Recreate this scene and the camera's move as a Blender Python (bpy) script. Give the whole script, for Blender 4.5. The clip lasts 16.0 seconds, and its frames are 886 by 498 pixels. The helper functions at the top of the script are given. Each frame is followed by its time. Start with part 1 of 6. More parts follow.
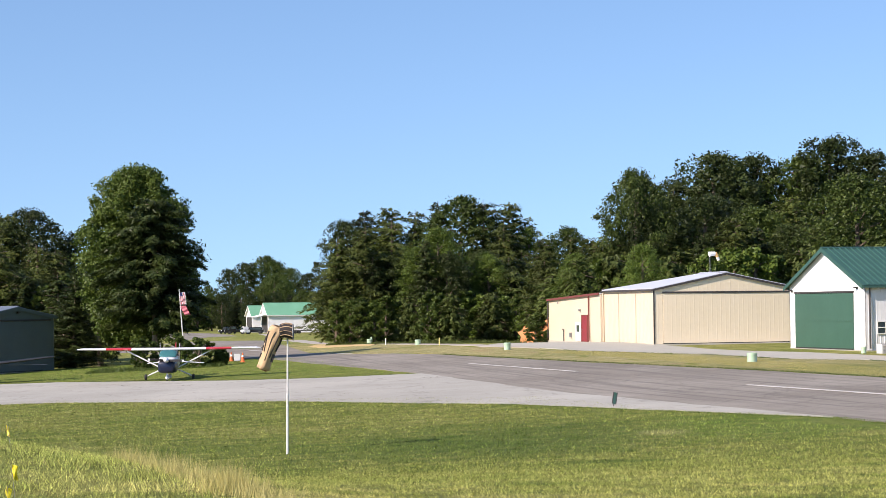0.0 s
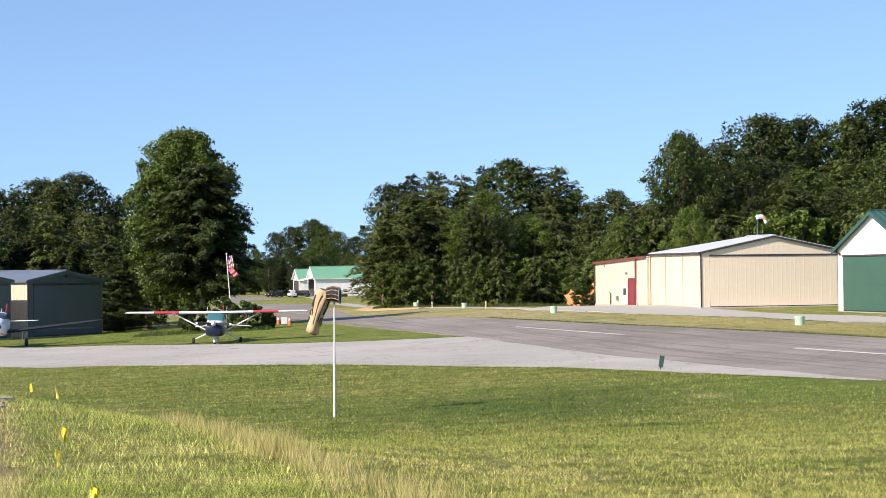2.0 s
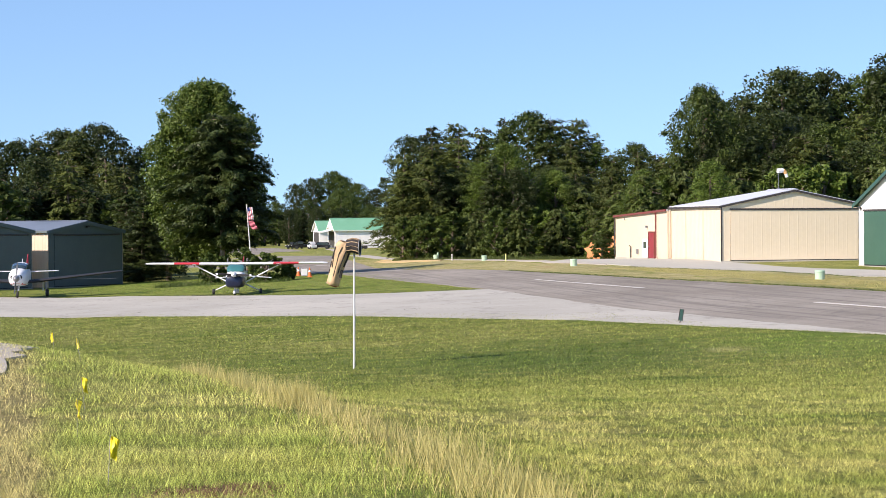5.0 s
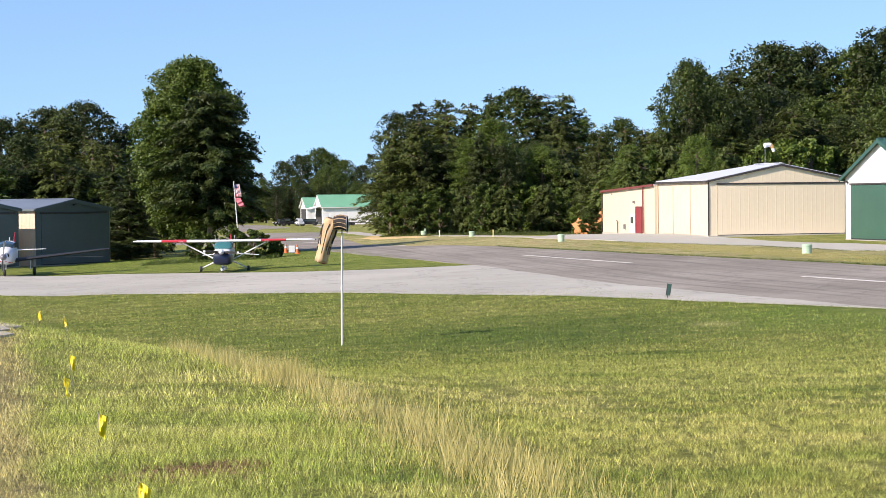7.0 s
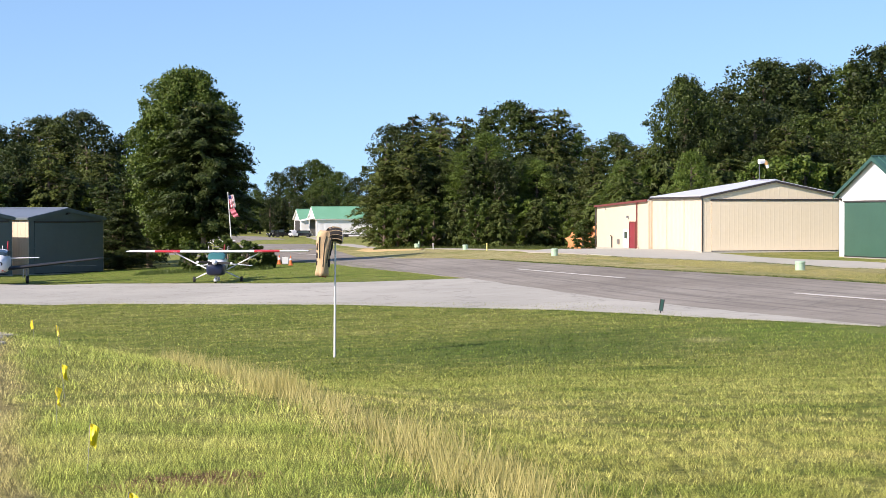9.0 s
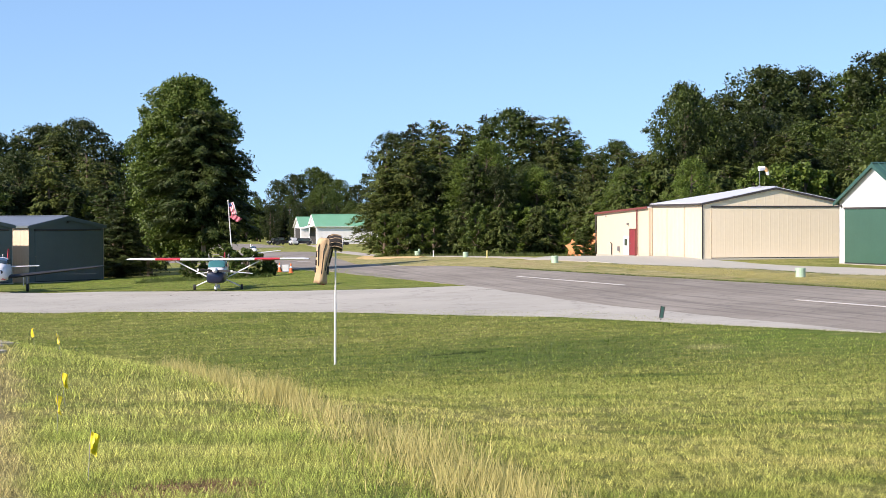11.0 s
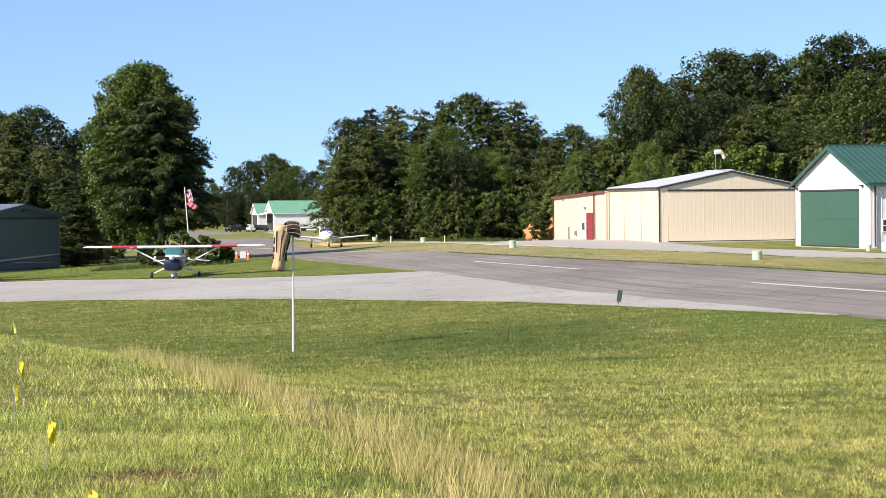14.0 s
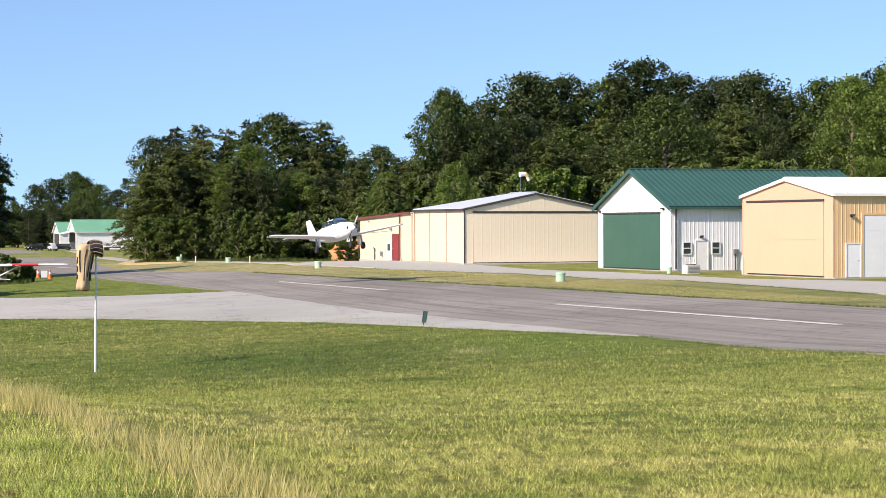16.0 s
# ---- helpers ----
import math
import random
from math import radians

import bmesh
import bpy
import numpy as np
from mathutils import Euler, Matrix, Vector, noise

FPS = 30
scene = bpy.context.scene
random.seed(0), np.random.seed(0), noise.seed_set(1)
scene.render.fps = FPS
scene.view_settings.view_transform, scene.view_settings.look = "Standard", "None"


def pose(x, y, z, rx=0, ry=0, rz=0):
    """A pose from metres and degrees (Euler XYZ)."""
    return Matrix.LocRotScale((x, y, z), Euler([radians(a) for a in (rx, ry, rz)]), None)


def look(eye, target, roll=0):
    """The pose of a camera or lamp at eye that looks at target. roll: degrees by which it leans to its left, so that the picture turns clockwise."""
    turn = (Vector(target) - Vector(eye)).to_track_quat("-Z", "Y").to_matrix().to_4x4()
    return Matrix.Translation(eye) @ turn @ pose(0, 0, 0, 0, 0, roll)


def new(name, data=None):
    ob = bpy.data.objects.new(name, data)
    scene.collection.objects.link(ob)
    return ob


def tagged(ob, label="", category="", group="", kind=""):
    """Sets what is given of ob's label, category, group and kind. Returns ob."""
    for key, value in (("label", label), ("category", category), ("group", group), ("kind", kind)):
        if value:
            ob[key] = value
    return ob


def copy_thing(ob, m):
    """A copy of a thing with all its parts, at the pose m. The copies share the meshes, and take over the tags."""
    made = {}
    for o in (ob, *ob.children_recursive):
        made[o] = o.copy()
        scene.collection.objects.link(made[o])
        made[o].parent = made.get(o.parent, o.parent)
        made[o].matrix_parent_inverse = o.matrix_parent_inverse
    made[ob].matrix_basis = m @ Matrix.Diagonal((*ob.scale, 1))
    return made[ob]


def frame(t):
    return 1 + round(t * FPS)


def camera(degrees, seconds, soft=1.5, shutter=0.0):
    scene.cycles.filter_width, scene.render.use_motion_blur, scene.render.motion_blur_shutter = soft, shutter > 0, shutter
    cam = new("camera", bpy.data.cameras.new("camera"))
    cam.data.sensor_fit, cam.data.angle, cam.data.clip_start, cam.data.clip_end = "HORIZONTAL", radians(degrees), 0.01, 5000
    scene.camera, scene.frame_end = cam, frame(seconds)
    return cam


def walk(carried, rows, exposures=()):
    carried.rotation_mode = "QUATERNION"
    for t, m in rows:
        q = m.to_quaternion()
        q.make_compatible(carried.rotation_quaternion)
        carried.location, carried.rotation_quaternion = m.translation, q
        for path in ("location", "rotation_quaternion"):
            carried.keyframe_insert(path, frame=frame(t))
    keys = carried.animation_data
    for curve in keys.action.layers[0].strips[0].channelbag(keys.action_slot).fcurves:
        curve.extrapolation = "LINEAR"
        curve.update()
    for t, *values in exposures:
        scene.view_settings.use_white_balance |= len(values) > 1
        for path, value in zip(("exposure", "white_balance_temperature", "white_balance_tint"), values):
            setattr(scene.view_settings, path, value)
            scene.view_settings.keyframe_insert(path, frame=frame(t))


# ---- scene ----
cam = camera(24.57, 16.0, soft=0.6, shutter=0.0)
walk(cam, [
    (0, pose(0, 0, 0, 91.661, 0.629, -1.532)),
    (0.5, pose(0, 0, 0, 91.655, 0.753, -1.298)),
    (1, pose(0, 0, 0, 91.484, 0.780, -0.882)),
    (1.5, pose(0, 0, 0, 91.134, 0.776, -0.505)),
    (2, pose(0, 0, 0, 90.643, 0.674, -0.224)),
    (2.5, pose(0, 0, 0, 90.249, 0.573, -0.102)),
    (3, pose(0, 0, 0, 90.032, 0.495, 0.018)),
    (3.5, pose(0, 0, 0, 89.948, 0.429, 0.175)),
    (4, pose(0, 0, 0, 89.849, 0.365, 0.349)),
    (4.2, pose(0, 0, 0, 89.757, 0.305, 0.447)),
    (6.5, pose(0, 0, 0, 88.664, 0.685, 0.002)),
    (7, pose(0, 0, 0, 88.631, 0.700, -0.017)),
    (7.5, pose(0, 0, 0, 88.664, 0.643, 0.017)),
    (8, pose(0, 0, 0, 88.749, 0.478, -0.022)),
    (8.5, pose(0, 0, 0, 88.871, 0.232, -0.070)),
    (9, pose(0, 0, 0, 88.996, 0.085, -0.187)),
    (11.5, pose(0, 0, 0, 89.210, 0.219, -0.177)),
    (12, pose(0, 0, 0, 89.169, 0.260, -0.201)),
    (12.5, pose(0, 0, 0, 89.100, 0.387, -0.350)),
    (13, pose(0, 0, 0, 89.006, 0.483, -0.611)),
    (13.5, pose(0, 0, 0, 88.917, 0.595, -0.925)),
    (14, pose(0, 0, 0, 88.788, 0.610, -1.383)),
    (14.5, pose(0, 0, 0, 88.697, 0.627, -2.057)),
    (15, pose(0, 0, 0, 88.725, 0.548, -3.156)),
    (15.5, pose(0, 0, 0, 88.928, 0.366, -4.747)),
    (16, pose(0, 0, 0, 89.330, 0.205, -6.845)),
], exposures=[(0.0, 0.69, 6500, 20), (1.5, 0.72, 6500, 20), (2.5, 0.78, 6500, 20), (14.5, 0.79, 6500, 20), (16.0, 0.72, 6500, 20)])

# ---- sky and sun ----
SUN_FROM = Vector((-0.83, -0.555, 0.67)).normalized()
sky_world = bpy.data.worlds.new("sky")
scene.world = sky_world
sky_world.use_nodes = True
wn = sky_world.node_tree.nodes
sky = wn.new("ShaderNodeTexSky")
sky.sky_type = "NISHITA"
sky.sun_disc = False
sky.sun_elevation = math.asin(SUN_FROM.z)
sky.sun_rotation = math.atan2(SUN_FROM.x, SUN_FROM.y)
sky.altitude = 300
sky.air_density = 1.0
sky.dust_density = 0.6
sky.ozone_density = 1.5
wn["Background"].inputs[1].default_value = 0.105
wl = sky_world.node_tree.links
lift = wn.new("ShaderNodeVectorMath")
lift.operation = "ADD"
lift.inputs[1].default_value = (0, 0, 0.11)
wl.new(wn.new("ShaderNodeTexCoord").outputs["Generated"], lift.inputs[0])
unit = wn.new("ShaderNodeVectorMath")
unit.operation = "NORMALIZE"
wl.new(lift.outputs[0], unit.inputs[0])
wl.new(unit.outputs[0], sky.inputs["Vector"])
tone = wn.new("ShaderNodeMix")
tone.data_type, tone.blend_type = "RGBA", "MULTIPLY"
tone.inputs["Factor"].default_value = 1.0
tone.inputs[7].default_value = (0.83, 0.99, 1.07, 1)
wl.new(sky.outputs[0], tone.inputs[6])
wl.new(tone.outputs[2], wn["Background"].inputs[0])
sun = new("sun", bpy.data.lights.new("sun", "SUN"))
sun.data.energy = 4.6
sun.data.angle = radians(0.53)
sun.data.color = (1.0, 0.9, 0.76)
sun.matrix_world = look(SUN_FROM * 100, (0, 0, 0))


# ---- materials ----
def nodes_of(name):
    m = bpy.data.materials.new(name)
    m.use_nodes = True
    nt = m.node_tree
    return m, nt, nt.nodes["Principled BSDF"]


def noise_node(nt, vec, scale, detail=4, rough=0.6):
    n = nt.nodes.new("ShaderNodeTexNoise")
    n.inputs["Scale"].default_value = scale
    n.inputs["Detail"].default_value = detail
    n.inputs["Roughness"].default_value = rough
    nt.links.new(vec, n.inputs["Vector"])
    return n.outputs["Fac"]


def ramp(nt, fac, lo, hi):
    n = nt.nodes.new("ShaderNodeMapRange")
    n.inputs["From Min"].default_value, n.inputs["From Max"].default_value = lo, hi
    n.clamp = True
    nt.links.new(fac, n.inputs["Value"])
    return n.outputs[0]


def mixc(nt, fac, a, b):
    n = nt.nodes.new("ShaderNodeMix")
    n.data_type = "RGBA"
    if isinstance(fac, float):
        n.inputs["Factor"].default_value = fac
    else:
        nt.links.new(fac, n.inputs["Factor"])
    for key, v in ((6, a), (7, b)):
        if isinstance(v, tuple):
            n.inputs[key].default_value = (*v, 1)
        else:
            nt.links.new(v, n.inputs[key])
    return n.outputs[2]


def coords(nt, world=False):
    if world:
        return nt.nodes.new("ShaderNodeNewGeometry").outputs["Position"]
    return nt.nodes.new("ShaderNodeTexCoord").outputs["Object"]


def bump(nt, bsdf, fac, strength, dist):
    b = nt.nodes.new("ShaderNodeBump")
    b.inputs["Strength"].default_value = strength
    b.inputs["Distance"].default_value = dist
    nt.links.new(fac, b.inputs["Height"])
    nt.links.new(b.outputs[0], bsdf.inputs["Normal"])


def surface(name, a, b, big=0.5, fine=20.0, rough=0.6, metal=0.0, relief=0.004, world=False, spread=0.25):
    """Colour between a and b in large patches, with fine grain and relief."""
    m, nt, bsdf = nodes_of(name)
    vec = coords(nt, world)
    f1 = ramp(nt, noise_node(nt, vec, big, 5), 0.5 - spread, 0.5 + spread)
    f2 = noise_node(nt, vec, fine, 6, 0.7)
    base = mixc(nt, f1, a, b)
    dark = mixc(nt, 0.94 if fine < 9.5 else 0.78, (0, 0, 0), base)
    col = mixc(nt, ramp(nt, f2, 0.3, 0.7), dark, base)
    nt.links.new(col, bsdf.inputs["Base Color"])
    bsdf.inputs["Roughness"].default_value = rough
    bsdf.inputs["Metallic"].default_value = metal
    if relief:
        bump(nt, bsdf, f2, 0.5, relief)
    return m


def leaf_material(name, a, b, c, gloss=0.5):
    """Leaves: tone by island, drift by place, with light let through."""
    m, nt, bsdf = nodes_of(name)
    geo = nt.nodes.new("ShaderNodeNewGeometry")
    info = nt.nodes.new("ShaderNodeObjectInfo")
    vec = nt.nodes.new("ShaderNodeTexCoord").outputs["Object"]
    col = mixc(nt, geo.outputs["Random Per Island"], a, b)
    col = mixc(nt, ramp(nt, noise_node(nt, vec, 0.55, 3), 0.42, 0.72), col, c)
    hue = nt.nodes.new("ShaderNodeHueSaturation")
    nt.links.new(col, hue.inputs["Color"])
    nt.links.new(ramp(nt, info.outputs["Random"], -1.0, 2.2), hue.inputs["Value"])
    mul = nt.nodes.new("ShaderNodeMath")
    mul.operation = "MULTIPLY_ADD"
    nt.links.new(info.outputs["Random"], mul.inputs[0])
    mul.inputs[1].default_value, mul.inputs[2].default_value = 0.45, 0.72
    nt.links.new(mul.outputs[0], hue.inputs["Value"])
    nt.links.new(hue.outputs[0], bsdf.inputs["Base Color"])
    bsdf.inputs["Roughness"].default_value = gloss
    bsdf.inputs["Specular IOR Level"].default_value = 0.25
    tr = nt.nodes.new("ShaderNodeBsdfTranslucent")
    nt.links.new(hue.outputs[0], tr.inputs["Color"])
    mix = nt.nodes.new("ShaderNodeMixShader")
    mix.inputs[0].default_value = 0.2
    out = nt.nodes["Material Output"]
    nt.links.new(bsdf.outputs[0], mix.inputs[1])
    nt.links.new(tr.outputs[0], mix.inputs[2])
    nt.links.new(mix.outputs[0], out.inputs["Surface"])
    return m


def sums(nt, op, a, b, c=None):
    n = nt.nodes.new("ShaderNodeMath")
    n.operation = op
    for key, v in enumerate((a, b, c)):
        if isinstance(v, (int, float)):
            n.inputs[key].default_value = v
        elif v is not None:
            nt.links.new(v, n.inputs[key])
    return n.outputs[0]


def grass_tone(nt, vec, shift=0.0, dirt=None, dry=((0.33, 0.325, 0.085), (0.5, 0.45, 0.165)), gap=(0.55, 0.3)):
    """Colour of the sward: green and straw swaths of the mower, a damp green dip, tufts, and shade painted into the
    gaps between them.
    """
    sep = nt.nodes.new("ShaderNodeSeparateXYZ")
    nt.links.new(vec, sep.inputs[0])
    big = noise_node(nt, vec, 0.09, 4)
    mid = noise_node(nt, vec, 0.8, 5)
    mp = nt.nodes.new("ShaderNodeMapping")
    mp.inputs["Rotation"].default_value = (0, 0, radians(12))
    mp.inputs["Scale"].default_value = (0.22, 1.5, 1)
    nt.links.new(vec, mp.inputs["Vector"])
    swath = noise_node(nt, mp.outputs[0], 1.0, 5, 0.65)
    green = mixc(nt, ramp(nt, mid, 0.35, 0.68), (0.17, 0.225, 0.042), (0.33, 0.345, 0.085))
    straw = mixc(nt, ramp(nt, mid, 0.4, 0.65), *dry)
    both_f = sums(nt, "MULTIPLY_ADD", swath, 0.85, sums(nt, "MULTIPLY", big, 0.75))
    col = mixc(nt, ramp(nt, both_f, 0.66 - shift, 0.96 - shift), green, straw)
    # the dip before the taxiway stays damp and green
    dip = sums(nt, "MULTIPLY_ADD", big, 36.0, sep.outputs["Y"])
    lush = mixc(nt, ramp(nt, swath, 0.38, 0.66), (0.085, 0.14, 0.025), (0.26, 0.285, 0.062))
    near = ramp(nt, dip, 38.0, 58.0)
    far = sums(nt, "SUBTRACT", 1.0, ramp(nt, sep.outputs["Y"], 96.0, 125.0))
    col = mixc(nt, sums(nt, "MULTIPLY", sums(nt, "MULTIPLY", near, far), 0.42), col, lush)
    # a dark lush hollow and a bright green strip by the runway
    for cx, cy, rx, ry, tint, most in ((3.4, 61.0, 5.5, 11.0, (0.06, 0.12, 0.02), 0.55), (11.5, 62.0, 4.5, 9.0, (0.14, 0.235, 0.034), 0.6), (4.8, 45.0, 1.3, 1.6, (0.05, 0.09, 0.018), 0.6), (8.2, 61.2, 0.9, 1.6, (0.5, 0.45, 0.2), 0.5)):
        dx = sums(nt, "MULTIPLY_ADD", sep.outputs["X"], 1 / rx, -cx / rx)
        dy = sums(nt, "MULTIPLY_ADD", sep.outputs["Y"], 1 / ry, -cy / ry)
        away = sums(nt, "ADD", sums(nt, "MULTIPLY_ADD", dx, dx, sums(nt, "MULTIPLY", dy, dy)), sums(nt, "MULTIPLY", mid, 1.6))
        col = mixc(nt, sums(nt, "MULTIPLY", sums(nt, "SUBTRACT", 1.0, ramp(nt, away, 0.8, 1.9)), most), col, tint)
    # dry fringe beside the footpath
    fringe = sums(nt, "ADD", sums(nt, "MULTIPLY_ADD", sep.outputs["Y"], 0.217, sep.outputs["X"]), sums(nt, "MULTIPLY", mid, 1.3))
    worn = sums(nt, "MULTIPLY", sums(nt, "SUBTRACT", 1.0, ramp(nt, fringe, 0.72, 1.0)), sums(nt, "SUBTRACT", 1.0, ramp(nt, sep.outputs["Y"], 30.0, 40.0)))
    worn = sums(nt, "MULTIPLY", worn, ramp(nt, fringe, -1.4, -0.6))
    col = mixc(nt, sums(nt, "MULTIPLY", worn, 0.75), col, (0.42, 0.34, 0.16))
    if dirt:
        col = mixc(nt, ramp(nt, noise_node(nt, vec, 0.35, 6), 0.6, 0.72), col, dirt)
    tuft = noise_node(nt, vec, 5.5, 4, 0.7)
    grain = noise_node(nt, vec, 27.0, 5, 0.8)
    # Shade between tufts and blades is put into the colour as dark gaps.
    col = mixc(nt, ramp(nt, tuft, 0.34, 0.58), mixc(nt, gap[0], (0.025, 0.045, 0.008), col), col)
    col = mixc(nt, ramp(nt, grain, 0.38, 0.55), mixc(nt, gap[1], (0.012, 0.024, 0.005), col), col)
    return col, grain


def turf_material(name="turf", shift=0.0, dirt=None, dry=((0.33, 0.325, 0.085), (0.5, 0.45, 0.165))):
    m, nt, bsdf = nodes_of(name)
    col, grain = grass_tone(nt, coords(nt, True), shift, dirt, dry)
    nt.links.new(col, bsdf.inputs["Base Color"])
    bsdf.inputs["Roughness"].default_value = 0.9
    bsdf.inputs["Specular IOR Level"].default_value = 0.1
    bump(nt, bsdf, grain, 0.9, 0.06)
    return m


def sward_material(name, low, high, tint=(1.0, 1.0, 1.0), shift=0.0):
    """Blades that take the colour of the sward they stand in, each lighter or darker by itself."""
    m, nt, bsdf = nodes_of(name)
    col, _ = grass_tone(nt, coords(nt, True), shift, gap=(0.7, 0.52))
    geo = nt.nodes.new("ShaderNodeNewGeometry")
    own = nt.nodes.new("ShaderNodeMapRange")
    own.inputs["To Min"].default_value, own.inputs["To Max"].default_value = low, high
    nt.links.new(geo.outputs["Random Per Island"], own.inputs["Value"])
    hue = nt.nodes.new("ShaderNodeHueSaturation")
    nt.links.new(own.outputs[0], hue.inputs["Value"])
    nt.links.new(col, hue.inputs["Color"])
    mul = nt.nodes.new("ShaderNodeMix")
    mul.data_type, mul.blend_type = "RGBA", "MULTIPLY"
    mul.inputs["Factor"].default_value = 1.0
    mul.inputs[7].default_value = (*tint, 1)
    nt.links.new(hue.outputs[0], mul.inputs[6])
    nt.links.new(mul.outputs[2], bsdf.inputs["Base Color"])
    bsdf.inputs["Roughness"].default_value = 0.7
    bsdf.inputs["Specular IOR Level"].default_value = 0.2
    tr = nt.nodes.new("ShaderNodeBsdfTranslucent")
    nt.links.new(mul.outputs[2], tr.inputs["Color"])
    mix = nt.nodes.new("ShaderNodeMixShader")
    mix.inputs[0].default_value = 0.2
    nt.links.new(bsdf.outputs[0], mix.inputs[1])
    nt.links.new(tr.outputs[0], mix.inputs[2])
    nt.links.new(mix.outputs[0], nt.nodes["Material Output"].inputs["Surface"])
    return m


def paving_material(name, a, b, stain, streak=0.0):
    """Asphalt or concrete: patches, fine stone, streaks of rubber and dark cracks."""
    m, nt, bsdf = nodes_of(name)
    vec = coords(nt, True)
    mp = nt.nodes.new("ShaderNodeMapping")
    mp.vector_type = "TEXTURE"
    mp.inputs["Rotation"].default_value = (0, 0, radians(10.65))
    mp.inputs["Scale"].default_value = (0.4, 18, 1)
    nt.links.new(vec, mp.inputs["Vector"])
    big = noise_node(nt, vec, 0.12, 5)
    long = noise_node(nt, mp.outputs[0], 1.0, 5)
    fine = noise_node(nt, vec, 30.0, 4, 0.7)
    col = mixc(nt, ramp(nt, big, 0.38, 0.64), a, b)
    col = mixc(nt, ramp(nt, long, 0.45, 0.72), col, stain) if streak else mixc(nt, ramp(nt, noise_node(nt, vec, 0.45, 6), 0.58, 0.75), col, stain)
    vor = nt.nodes.new("ShaderNodeTexVoronoi")
    vor.feature = "DISTANCE_TO_EDGE"
    vor.inputs["Scale"].default_value = 0.2
    warp = nt.nodes.new("ShaderNodeVectorMath")
    warp.operation = "ADD"
    wobble = nt.nodes.new("ShaderNodeTexNoise")
    wobble.inputs["Scale"].default_value = 0.5
    wobble.inputs["Detail"].default_value = 5
    nt.links.new(vec, wobble.inputs["Vector"])
    wide = nt.nodes.new("ShaderNodeVectorMath")
    wide.operation = "SCALE"
    wide.inputs["Scale"].default_value = 4.0
    nt.links.new(wobble.outputs["Color"], wide.inputs[0])
    nt.links.new(vec, warp.inputs[0])
    nt.links.new(wide.outputs[0], warp.inputs[1])
    nt.links.new(warp.outputs[0], vor.inputs["Vector"])
    crack = ramp(nt, vor.outputs["Distance"], 0.006, 0.018)
    col = mixc(nt, crack, mixc(nt, 0.72, (0.03, 0.03, 0.028), col), col)
    col = mixc(nt, ramp(nt, fine, 0.3, 0.65), mixc(nt, 0.75, (0, 0, 0), col), col)
    nt.links.new(col, bsdf.inputs["Base Color"])
    bsdf.inputs["Roughness"].default_value = 0.88
    bump(nt, bsdf, fine, 0.5, 0.006)
    return m


def glass_material(name, tint, rough=0.05):
    m, nt, bsdf = nodes_of(name)
    bsdf.inputs["Base Color"].default_value = (*tint, 1)
    bsdf.inputs["Roughness"].default_value = rough
    bsdf.inputs["Metallic"].default_value = 0.0
    bsdf.inputs["Specular IOR Level"].default_value = 0.9
    bsdf.inputs["Coat Weight"].default_value = 0.5
    return m


TURF = turf_material()
ISLAND_M = turf_material("green_turf", -0.4)
VERGE_M = turf_material("dry_turf", 0.13, (0.52, 0.38, 0.2), ((0.44, 0.39, 0.16), (0.62, 0.54, 0.28)))
RUNWAY_M = paving_material("runway_asphalt", (0.23, 0.203, 0.165), (0.31, 0.281, 0.235), (0.14, 0.123, 0.1), 1.0)
APRON_M = paving_material("apron_concrete", (0.36, 0.348, 0.3), (0.44, 0.425, 0.37), (0.29, 0.278, 0.24))
GRAVEL_M = surface("pale_gravel", (0.36, 0.33, 0.28), (0.46, 0.42, 0.36), 0.4, 25, 0.95, relief=0.02, world=True)
SOIL_M = surface("bare_soil", (0.15, 0.085, 0.045), (0.26, 0.16, 0.085), 2.0, 18, 0.95, relief=0.03, world=True)
CLAY_M = surface("orange_clay", (0.52, 0.2, 0.075), (0.6, 0.28, 0.12), 0.6, 6, 0.95, relief=0.06, world=True)
CLAY_PALE_M = surface("pale_clay", (0.62, 0.4, 0.2), (0.45, 0.38, 0.16), 0.9, 6, 0.95, relief=0.05, world=True)
PAINT_M = surface("worn_white_paint", (0.6, 0.59, 0.56), (0.38, 0.37, 0.35), 1.5, 12, 0.8, relief=0.002, world=True)
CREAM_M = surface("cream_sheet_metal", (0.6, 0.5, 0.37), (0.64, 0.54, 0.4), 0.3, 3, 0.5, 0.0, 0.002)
# Front tone lifted above the cream sides to make up for grazing sun.
TAN_LIT_M = surface("tan_sheet_metal_lit", (0.79, 0.68, 0.49), (0.82, 0.71, 0.52), 0.3, 3, 0.5, 0.0, 0.002)
BUFF_M = surface("buff_yellow_sheet_metal", (0.66, 0.385, 0.245), (0.69, 0.41, 0.265), 0.3, 3, 0.5, 0.0, 0.002)
BUFF_SIDE_M = surface("tan_orange_sheet_metal", (0.66, 0.44, 0.22), (0.7, 0.48, 0.25), 0.3, 3, 0.5, 0.0, 0.002)
WHITE_M = surface("white_sheet_metal", (0.8, 0.8, 0.79), (0.74, 0.74, 0.73), 0.4, 3, 0.45, 0.0, 0.002)
WHITE_TRIM_M = surface("white_trim_paint", (0.82, 0.82, 0.8), (0.77, 0.77, 0.75), 1.0, 9, 0.45, relief=0.001)
GREEN_ROOF_M = surface("dark_green_roof_metal", (0.028, 0.08, 0.064), (0.04, 0.105, 0.084), 0.35, 5, 0.42, 0.0, 0.002)
GREEN_DOOR_M = surface("green_door_metal", (0.034, 0.095, 0.066), (0.044, 0.115, 0.08), 0.5, 4, 0.5, 0.0, 0.002)
